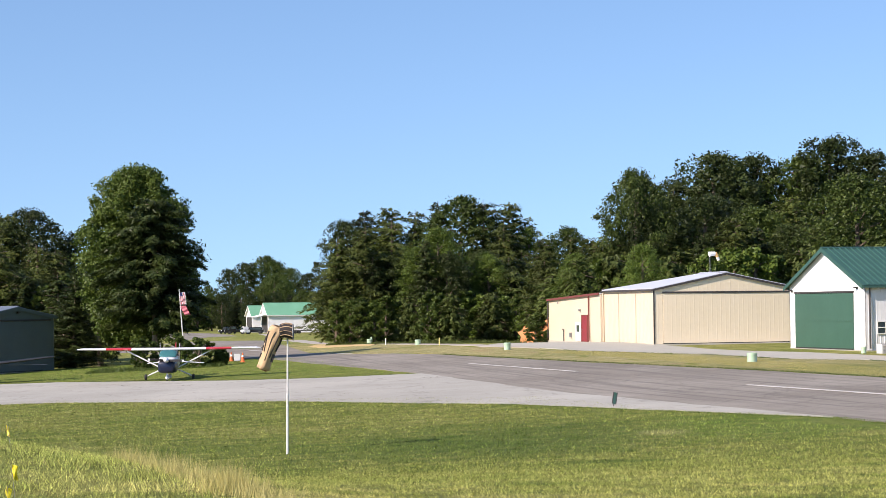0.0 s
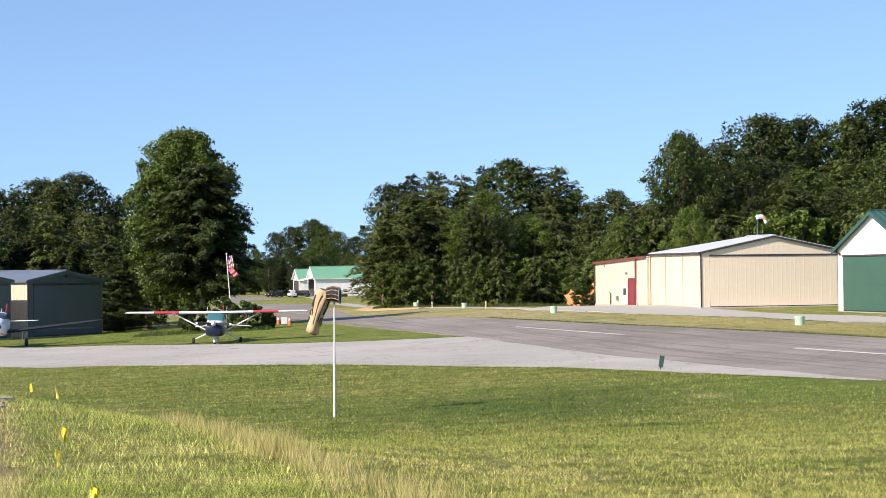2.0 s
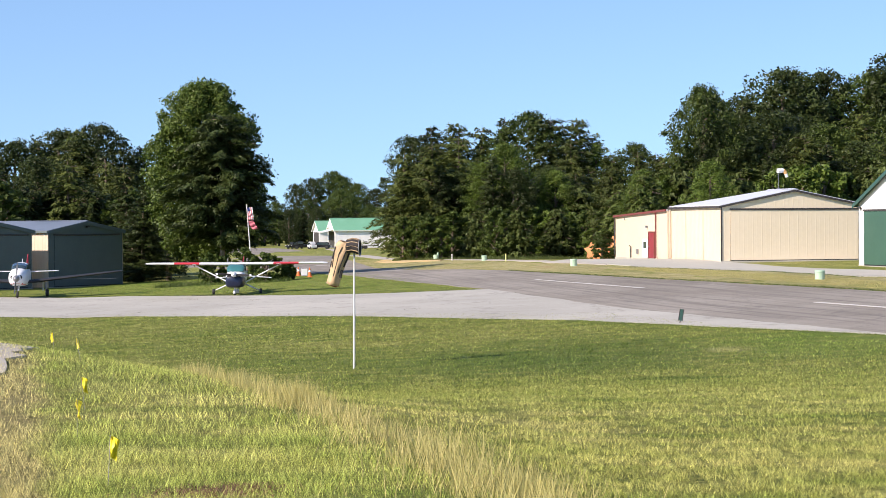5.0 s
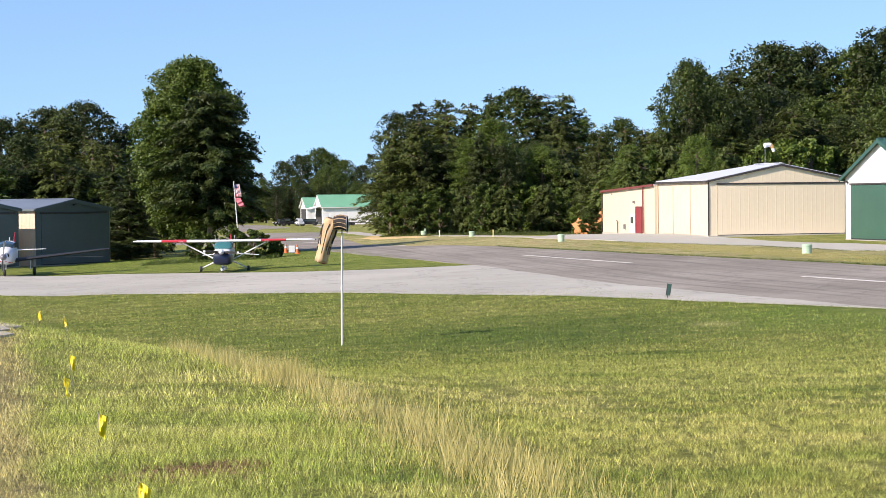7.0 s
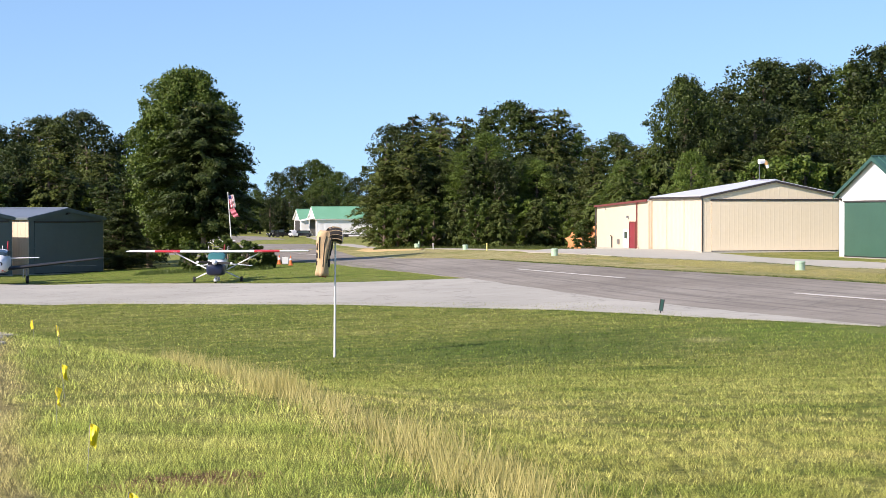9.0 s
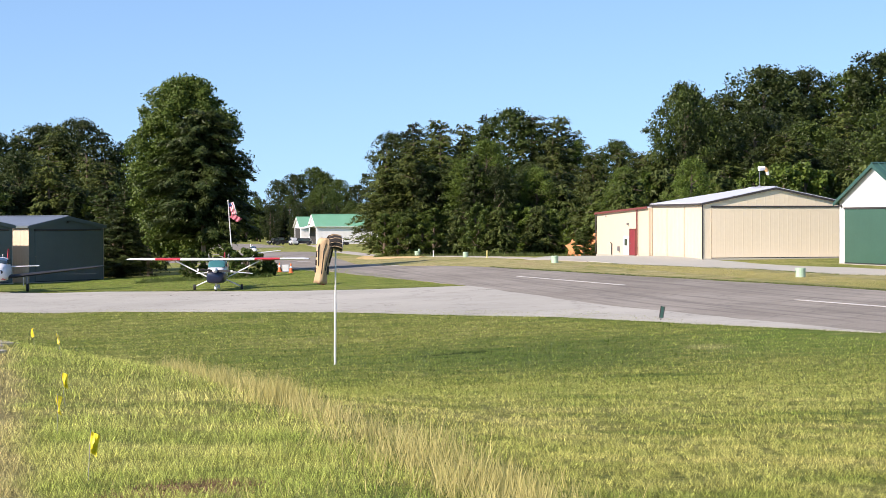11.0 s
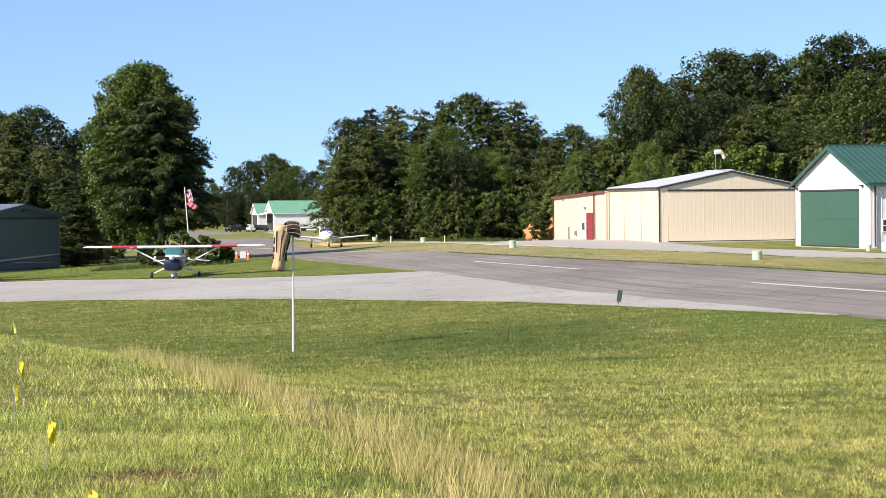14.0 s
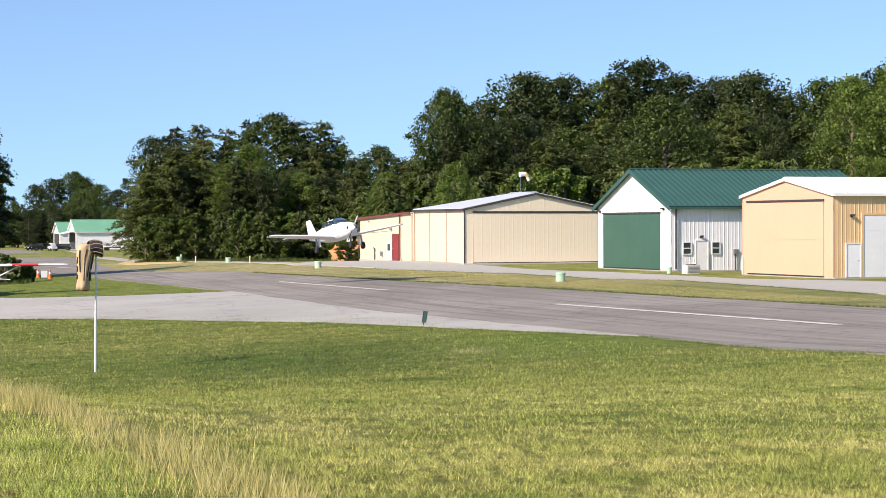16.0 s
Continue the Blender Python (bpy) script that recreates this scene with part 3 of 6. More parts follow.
def hangar(name, m, label, w, d, eave, ridge, wall, side, roof, trim, door, over=0.3, door_mat=None, door_sheet=False, gable=None, hip=0.0, group="", front_flat=False, seam_mat=None, rake=0.2):
    """Gable front at y = 0 facing -y, x from 0 to w, depth d. door: x0, x1, height."""
    h = thing(name, m, label, "hangar", group)
    mid = w / 2
    rise = lambda x: eave + (ridge - eave) * (1 - abs(x - mid) / mid)
    foot = lambda x: 0.0
    x0, x1, dh = door
    pitch, dep = (5.0, 0.0) if front_flat else (0.38, 0.004)
    part("front_wall", sheet(0, x0, foot, rise, pitch, dep), wall, h)
    part("front_wall", sheet(x1, w, foot, rise, pitch, dep), wall, h)
    gm = gable or wall
    def head(a, b):
        return part("gable_wall", sheet(a, b, lambda x: dh + 0.12, rise, pitch, dep), gm, h)
    head(x0, mid)
    head(mid, x1)
    part("side_wall", turned(sheet(0, d, foot, lambda x: eave), pose(0, d, 0, 0, 0, -90)), side, h)
    part("side_wall", turned(sheet(0, d, foot, lambda x: eave), pose(w, 0, 0, 0, 0, 90)), side, h)
    part("back_wall", turned(sheet(0, w, foot, lambda x: eave if hip else rise(x)), pose(w, d, 0, 0, 0, 180)), side, h)
    slope = (ridge - eave) / mid
    for xe, k in ((-over, 1), (w + over, -1)):
        ze = eave - slope * over + 0.05
        if hip:
            rb = bmesh.new()
            low, top = (xe, ze), (mid, ridge + 0.05)
            ends = [(low[0], -over, low[1]), (top[0], -over, top[1]), (top[0], hip, top[1]), (low[0], d + over, low[1])]
            up = [rb.verts.new((x, y, z + 0.06)) for x, y, z in ends]
            dn = [rb.verts.new(e) for e in ends]
            rb.faces.new(up)
            rb.faces.new(dn[::-1])
            for i in range(4):
                rb.faces.new((up[i], dn[i], dn[(i + 1) % 4], up[(i + 1) % 4]))
            bmesh.ops.recalc_face_normals(rb, faces=rb.faces[:])
            r = part("roof", rb, roof, h)
        else:
            r = part("roof", roof_side(xe, ze, mid, ridge + 0.05, -over, d + over), roof, h)
        if seam_mat:
            seams(r, xe, ze, mid, ridge + 0.05, -over, d + over, seam_mat)
        g = boxes((min(xe, xe + 0.12 * -k), max(xe, xe + 0.12 * -k), -over, d + over, eave - slope * over - 0.1, eave - slope * over + 0.05))
        part("gutter", g, trim, r)
    if hip:
        hb = bmesh.new()
        hv = [hb.verts.new(q) for q in ((-over, d + over, eave), (w + over, d + over, eave), (mid, hip, ridge + 0.1))]
        hb.faces.new(hv)
        part("hip_roof", hb, roof, h)
    part("ridge_cap", prism([(mid - 0.2, ridge + 0.10), (mid, ridge + 0.17), (mid + 0.2, ridge + 0.10), (mid, ridge + 0.12)], -over - 0.02, hip or d + over + 0.02), roof, h)
    for xe in (-over, w + over):
        ze = eave - slope * over
        part("rake_trim", prism([(xe, ze - rake), (mid, ridge - rake), (mid, ridge + 0.06), (xe, ze + 0.06)], -over - 0.04, -over), trim, h)
        part("rake_soffit", prism([(xe, ze - 0.02), (mid, ridge - 0.02), (mid, ridge + 0.04), (xe, ze + 0.04)], -over, 0.0), trim, h)
    part("door_header", boxes((x0 - 0.05, x1 + 0.05, -0.09, 0.05, dh, dh + 0.12)), DARK_TRIM_M, h)
    dm = door_mat or wall
    if door_sheet:
        dr = part("hangar_door", turned(sheet(x0 + 0.03, x1 - 0.03, lambda x: 0.06, lambda x: dh - 0.02, 0.38, 0.003), pose(0, -0.03, 0)), dm, h)
    else:
        dr = part("hangar_door", boxes((x0 + 0.03, x1 - 0.03, -0.03, 0.05, 0.06, dh / 2 - 0.015), (x0 + 0.03, x1 - 0.03, -0.03, 0.05, dh / 2 + 0.015, dh - 0.02)), dm, h)
        part("hinge_strip", boxes((x0 + 0.03, x1 - 0.03, -0.045, -0.031, dh / 2 - 0.03, dh / 2 + 0.03)), dm, dr)
    part("bottom_seal", boxes((x0 + 0.03, x1 - 0.03, -0.04, 0.04, 0.0, 0.07)), BLACK_M, dr)
    part("foundation", boxes((-0.1, w + 0.1, 0.0, d + 0.1, -1.2, 0.0)), SLAB_M, h)
    return h


def man_door(parent, x, y, w, hgt, material, frame_mat, label):
    """A flush steel door in its frame, on a wall that faces -y."""
    dr = part("door", boxes((x, x + w, y - 0.05, y, 0.02, hgt), bevel=0.006), material, parent, label)
    part("door_frame", boxes((x - 0.07, x, y - 0.08, y, 0, hgt + 0.07), (x + w, x + w + 0.07, y - 0.08, y, 0, hgt + 0.07), (x, x + w, y - 0.08, y, hgt, hgt + 0.07)), frame_mat, dr)
    part("door_handle", tube([(x + w - 0.09, y - 0.05, 1.0), (x + w - 0.09, y - 0.11, 1.0), (x + w - 0.2, y - 0.11, 1.0)], 0.015, 6), STEEL_M, dr)
    return dr


def sash_window(parent, x, y, z, w, hgt):
    f = part("window", boxes((x, x + w, y - 0.06, y, z, z + 0.06), (x, x + w, y - 0.06, y, z + hgt - 0.06, z + hgt), (x, x + 0.06, y - 0.06, y, z + 0.06, z + hgt - 0.06),
                             (x + w - 0.06, x + w, y - 0.06, y, z + 0.06, z + hgt - 0.06), (x + 0.06, x + w - 0.06, y - 0.06, y, z + hgt / 2 - 0.03, z + hgt / 2 + 0.03)), WHITE_TRIM_M, parent, "small white sash window")
    for a, b in ((z + 0.06, z + hgt / 2 - 0.03), (z + hgt / 2 + 0.03, z + hgt - 0.06)):
        part("pane", boxes((x + 0.06, x + w - 0.06, y - 0.03, y - 0.02, a, b)), DARK_GLASS_M, f)


def wall_lamp(parent, x, y, z):
    part("wall_lamp", boxes((x - 0.1, x + 0.1, y - 0.06, y, z - 0.08, z + 0.08), (x - 0.14, x + 0.14, y - 0.24, y - 0.06, z, z + 0.09), bevel=0.01), DARK_TRIM_M, parent, "small dark wall lamp")


PHI = 14.0
# tan hangar with its red-trimmed annex
tz = terrain(20.8, 159) + 0.06
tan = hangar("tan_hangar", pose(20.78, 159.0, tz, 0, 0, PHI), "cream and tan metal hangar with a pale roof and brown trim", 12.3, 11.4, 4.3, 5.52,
             TAN_LIT_M, CREAM_M, GALV_M, DARK_TRIM_M, (0.75, 11.6, 4.0), 0.12, TAN_LIT_M, True, hip=5.3, group="hangars along the runway", rake=0.1)
part("corner_trim", boxes((-0.05, 0.05, -0.05, 0.0, 0, 4.3)), DARK_TRIM_M, tan)
part("downpipe", tube([(-0.1, 11.3, 0.1), (-0.1, 11.3, 4.2)], 0.06, 8), CREAM_M, tan)
for yy in (3.9, 7.8):
    part("wall_seam", boxes((-0.05, -0.032, yy - 0.03, yy + 0.03, 0, 4.2)), CREAM_M, tan)
part("apron_slab", boxes((-0.6, 11.9, -1.5, 0.0, -0.9, 0.0)), SLAB_M, tan)
annex = thing("hangar_annex", tan.matrix_basis @ pose(-0.25, 11.55, 0), "cream metal annex with dark red trim and a red door", "building")
AL = 13.6


def annex_top(y):
    return 4.05 - 0.45 * y / AL


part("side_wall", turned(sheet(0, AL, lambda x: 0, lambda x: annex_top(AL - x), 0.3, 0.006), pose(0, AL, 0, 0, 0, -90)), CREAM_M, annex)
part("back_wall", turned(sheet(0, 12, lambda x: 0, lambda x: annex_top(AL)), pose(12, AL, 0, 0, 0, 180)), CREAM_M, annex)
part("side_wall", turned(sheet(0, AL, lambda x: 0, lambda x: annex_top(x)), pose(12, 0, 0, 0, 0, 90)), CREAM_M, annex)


def tilted(x0, x1, lo, hi):
    """A bar along the annex eave, following its fall."""
    bm = bmesh.new()
    vs = [bm.verts.new((x, y, annex_top(y) + z)) for z in (lo, hi) for y in (0.0, AL + 0.1) for x in (x0, x1)]
    for f in ((0, 2, 3, 1), (4, 5, 7, 6), (0, 1, 5, 4), (1, 3, 7, 5), (3, 2, 6, 7), (2, 0, 4, 6)):
        bm.faces.new([vs[i] for i in f])
    return bm


part("roof", tilted(-0.1, 12.1, 0.0, 0.1), GALV_M, annex)
part("eave_trim", tilted(-0.22, -0.1, -0.06, 0.12), RED_TRIM_M, annex, "dark red eave trim")
part("downpipe", tube([(-0.14, 2.55, 4.0), (-0.14, 2.55, 0.25), (-0.3, 2.15, 0.1)], 0.07, 8), RED_TRIM_M, annex, "dark red downpipe")
part("downpipe", tube([(-0.1, AL, 3.55), (-0.1, AL, 0.2)], 0.05, 8), DARK_TRIM_M, annex)
part("wall_seam", boxes((-0.05, 0.35, -0.14, 0.02, 0, 4.0)), CREAM_M, annex)
part("foundation", boxes((-0.08, 12, 0, AL, -1.2, 0)), SLAB_M, annex)
dr = part("door", boxes((-0.09, -0.03, 3.1, 4.45, 0.02, 2.2)), RED_DOOR_M, annex, "plain red steel door")
part("door_frame", boxes((-0.12, -0.03, 3.0, 3.1, 0, 2.3), (-0.12, -0.03, 4.45, 4.55, 0, 2.3), (-0.12, -0.03, 3.1, 4.45, 2.2, 2.3)), RED_TRIM_M, dr)
part("door_handle", boxes((-0.15, -0.09, 4.25, 4.35, 1.0, 1.06)), STEEL_M, dr)
wd = part("window", boxes((-0.1, -0.03, 5.0, 5.08, 0.75, 1.5), (-0.1, -0.03, 5.9, 5.98, 0.75, 1.5), (-0.1, -0.03, 5.08, 5.9, 0.75, 0.83), (-0.1, -0.03, 5.08, 5.9, 1.42, 1.5)), WHITE_TRIM_M, annex)
part("pane", boxes((-0.075, -0.06, 5.08, 5.9, 0.83, 1.42)), DARK_GLASS_M, wd)
part("white_panel", boxes((-0.055, -0.02, 4.9, 6.2, 0.05, 1.65)), WHITE_TRIM_M, annex)
part("hose_reel", tube([(-0.12, 9.2, 0.0), (-0.12, 9.2, 1.0), (-0.25, 9.2, 1.05)], 0.05, 8), DARK_TRIM_M, annex)
part("meter_box", boxes((-0.2, -0.03, 7.3, 7.55, 0.35, 0.75)), STEEL_M, annex)
part("vent", boxes((-0.08, -0.02, 10.9, 11.05, 3.3, 3.45)), STEEL_M, annex)
part("wall_lamp", boxes((-0.2, -0.03, 4.9, 5.05, 2.6, 2.8)), STEEL_M, annex)

# white hangar with the green roof
SEAM_M = surface("green_roof_seam", (0.036, 0.1, 0.08), (0.05, 0.13, 0.105), 0.5, 6, 0.35, 0.0, 0.001)
gz = terrain(32.85, 139.5) + 0.08
GW = 12.0
gx, gy = 32.85 - GW * math.sin(radians(PHI)), 139.5 + GW * math.cos(radians(PHI))
green = hangar("green_roofed_hangar", pose(gx, gy, gz, 0, 0, PHI - 90), "white metal hangar with a dark green roof and green door", GW, 17.0, 4.55, 7.15,
               WHITE_TRIM_M, WHITE_M, GREEN_ROOF_M, GREEN_ROOF_M, (0.9, 10.3, 4.0), 0.34, GREEN_DOOR_M, False, group="hangars along the runway", front_flat=True, seam_mat=SEAM_M)


def side_parts(parent, w, build):
    """Runs build(), which adds parts facing -y under parent, and turns them to the side wall at x = w."""
    had = set(parent.children)
    build()
    for ob in parent.children:
        if ob not in had:
            ob.matrix_basis = pose(w, 0, 0, 0, 0, 90) @ ob.matrix_basis


def green_side():
    man_door(green, 1.9, -0.03, 0.9, 2.05, WHITE_TRIM_M, WHITE_TRIM_M, "white steel door")
    sash_window(green, 0.85, -0.03, 1.1, 0.7, 0.9)
    sash_window(green, 3.13, -0.03, 1.1, 0.7, 0.9)
    wall_lamp(green, 2.3, -0.03, 2.35)
    part("downpipe", tube([(0.3, -0.12, 0.1), (0.3, -0.12, 4.3)], 0.06, 8), DARK_TRIM_M, green)
    part("meter", tube([(5.0, -0.12, 0.0), (5.0, -0.12, 1.25)], 0.045, 8), DARK_TRIM_M, green)
    part("meter_box", boxes((4.85, 5.2, -0.25, -0.03, 1.1, 1.45), bevel=0.01), STEEL_M, green)


side_parts(green, GW, green_side)
wall_lamp(green, 0.45, -0.03, 4.2)
wall_lamp(green, 10.9, -0.03, 4.3)

# buff hangar
yz = terrain(37.7, 118) + 0.08
YW = 11.1
yx, yy0 = 37.73 - YW * math.sin(radians(PHI)), 118.1 + YW * math.cos(radians(PHI))
buff = hangar("buff_hangar", pose(yx, yy0, yz, 0, 0, PHI - 90), "buff yellow metal hangar with a white roof", YW, 18.0, 5.0, 6.0,
              BUFF_M, BUFF_SIDE_M, WHITE_M, WHITE_TRIM_M, (0.7, 10.0, 4.6), 0.12, BUFF_M, False, group="hangars along the runway", front_flat=True, seam_mat=WHITE_TRIM_M, rake=0.1)


def buff_side():
    man_door(buff, 0.85, -0.03, 0.95, 2.0, WHITE_TRIM_M, WHITE_TRIM_M, "white steel door")
    r = part("roller_door", boxes((2.05, 5.8, -0.03, 0.0, 0.0, 3.74)), WHITE_TRIM_M, buff, "white sectional garage door")
    for k in range(8):
        part("panel", boxes((2.05, 5.8, -0.06, -0.032, 0.02 + 0.465 * k, 0.48 + 0.465 * k), bevel=0.003), WHITE_TRIM_M, r)
    part("door_frame", boxes((1.9, 2.05, -0.09, 0.0, 0, 3.88), (5.8, 5.95, -0.09, 0.0, 0, 3.88), (2.05, 5.8, -0.09, 0.0, 3.75, 3.88)), BUFF_SIDE_M, r)
    wall_lamp(buff, 1.2, -0.03, 3.7)


side_parts(buff, YW, buff_side)
part("tap_post", tube([(0.25, -0.15, 0), (0.25, -0.15, 1.2)], 0.04, 8), WHITE_TRIM_M, buff)

# slate-blue hangars beyond the parked aircraft
SL = 58.0
sx, sy = -33.5, 167.2
sz = terrain(-30, 172) + 0.05
sm = pose(sx, sy, sz, 0, 0, SL)
slate = hangar("slate_hangar", sm, "slate blue metal hangar with a closed bifold door", 9.2, 12.0, 4.6, 5.35, SLATE_M, CREAM_M, SLATE_ROOF_M, SLATE_M, (0.7, 8.7, 4.25), 0.15, SLATE_M, False, group="slate hangars", front_flat=True)
slate2 = hangar("slate_hangar", sm @ pose(-11.7, -0.6, 0.05), "slate blue metal hangar with a closed bifold door", 9.2, 12.0, 4.6, 5.35, SLATE_M, CREAM_M, SLATE_ROOF_M, SLATE_M, (0.7, 8.7, 4.25), 0.15, SLATE_M, False, group="slate hangars", front_flat=True)
for hgr in (slate, slate2):
    wall_lamp(hgr, 4.6, -0.05, 4.95)

# far white hangars with pale green roofs
FA = -77.0


def far_hangar(corner_x, corner_y, w, d, eave, ridge, label):
    """Set by its near corner, where the gable meets the long side."""
    ox, oy = corner_x - w * math.cos(radians(FA)), corner_y - w * math.sin(radians(FA))
    # The door leaf is a dark sheet painted as the shaded opening.
    return hangar("far_hangar", pose(ox, oy, terrain(corner_x, corner_y) + 0.12, 0, 0, FA), label, w, d, eave, ridge, WHITE_M, WHITE_M, MINT_ROOF_M, WHITE_TRIM_M, (1.2, w - 1.0, eave - 0.5), 0.4, INSIDE_SHADE_M, False, group="far hangars")


far_a = far_hangar(-29.5, 500, 11.0, 26, 4.4, 7.2, "white metal hangar with a pale green roof, door raised")
far_b = far_hangar(-34.3, 514, 10.0, 24, 4.2, 6.6, "smaller white metal hangar with a pale green roof")
part("canopy_door", turned(boxes((1.2, 10.0, -2.8, 0.0, -0.05, 0.05)), pose(0, -0.1, 4.5, 14, 0, 0)), WHITE_TRIM_M, far_a, "raised white door leaf")


# ---- trees ----
def leaf_mesh(name, centres, normals, sizes, material, rng, long=1.5, along=None):
    """Many small leaf clumps, each a pointed blade."""
    n = len(centres)
    t = np.cross(normals, rng.normal(size=(n, 3))) if along is None else along - normals * np.sum(along * normals, 1)[:, None]
    t /= np.linalg.norm(t, axis=1)[:, None] + 1e-9
    b = np.cross(normals, t)
    s = sizes[:, None]
    co = np.empty((n, 3, 3))
    co[:, 0] = centres - t * s * long * 0.4 + b * s * 0.5
    co[:, 1] = centres - t * s * long * 0.4 - b * s * 0.5
    co[:, 2] = centres + t * s * long * 0.6 - normals * s * 0.15
    me = bpy.data.meshes.new(name)
    me.vertices.add(n * 3)
    me.vertices.foreach_set("co", co.ravel())
    me.loops.add(n * 3)
    me.loops.foreach_set("vertex_index", np.arange(n * 3))
    me.polygons.add(n)
    me.polygons.foreach_set("loop_start", np.arange(0, n * 3, 3))
    me.polygons.foreach_set("loop_total", np.full(n, 3))
    me.update(calc_edges=True)
    me.materials.append(material)
    return me


def limbs(h, r, spots, rng, lean=0.0):
    """Trunk with limbs to the given spots."""
    bm = tube([(0, 0, -0.3), (rng.uniform(-.1, .1), rng.uniform(-.1, .1), h * 0.3), (rng.uniform(-.3, .3), rng.uniform(-.3, .3), h * 0.65), (lean, 0, h * 0.95)], [r * 1.25, r, r * 0.6, 0.04], 8)
    for p in spots:
        z0 = max(0.15 * h, p[2] - 0.35 * math.hypot(p[0], p[1]) - 0.5)
        q = Vector(p)
        a = Vector((0, 0, z0))
        tube([a, (a + q) / 2 + Vector((0, 0, 0.25)), q], [r * 0.35, r * 0.22, 0.03], 4, bm)
    return bm


def broadleaf(name, h, w, foot, count, material, seed, label, category="tree", lobes=75, leaf=0.3, blunt=2.4, bark=None, group="trees round the airfield", low=0.3):
    """A leafy tree of height h and width w; its crown is lobes round limbs, each of smaller sprays of leaves."""
    rng = np.random.default_rng(seed)
    pr = random.Random(seed)
    t = thing(name, Matrix(), label, category, group)
    spots, rad = [], []
    for k in range(lobes):
        u = (k + 0.5) / lobes
        z = foot + (h - foot) * u
        prof = min(1.0, (0.25 + u / low * 0.75)) ** 0.6 * (1 - max(0.0, (u - low) / (1 - low)) ** blunt) ** 0.6
        a = k * 2.399 + pr.uniform(-.5, .5)
        r = (0.07 + 0.08 * pr.random()) * (w + h) / 2 * 0.75
        rr = max(0.0, w / 2 * prof - r * 0.8) * pr.uniform(0.3, 1.0) ** 0.5
        spots.append((math.cos(a) * rr, math.sin(a) * rr, min(z, h - r * 0.6)))
        rad.append(r)
    per = count // lobes
    sprays = 9
    cs, ns = [], []
    for p, r in zip(spots, rad):
        d = rng.normal(size=(sprays, 3))
        d /= np.linalg.norm(d, axis=1)[:, None]
        d[:, 2] = np.where(d[:, 2] < -0.3, -d[:, 2], d[:, 2])
        hub = np.array(p) + d * r * rng.uniform(0.55, 1.0, (sprays, 1)) * np.array([1, 1, 0.8])
        own = rng.integers(0, sprays, per)
        e = rng.normal(size=(per, 3))
        e /= np.linalg.norm(e, axis=1)[:, None]
        q = rng.random(per) ** 0.5 * r * 0.55
        cs.append(hub[own] + e * q[:, None] * np.array([1.05, 1.05, 0.85]))
        ns.append(d[own] * 0.5 + e * 0.35 + rng.normal(size=(per, 3)) * 0.75 + np.array([0, 0, 0.25]))
    cs, ns = np.concatenate(cs), np.concatenate(ns)
    ns /= np.linalg.norm(ns, axis=1)[:, None]
    size = rng.uniform(0.6, 1.3, len(cs)) * leaf
    core = rng.random(len(cs)) < 0.1
    cs[core] *= np.array([0.6, 0.6, 0.93])
    size[core] *= 1.7
    cr = new("crown", leaf_mesh("crown", cs, ns, size, material, rng))
    cr.parent = t
    part("trunk", limbs(h, 0.016 * h + 0.05, spots[::max(1, lobes // 14)], pr), bark or BARK_M, t)
    return t


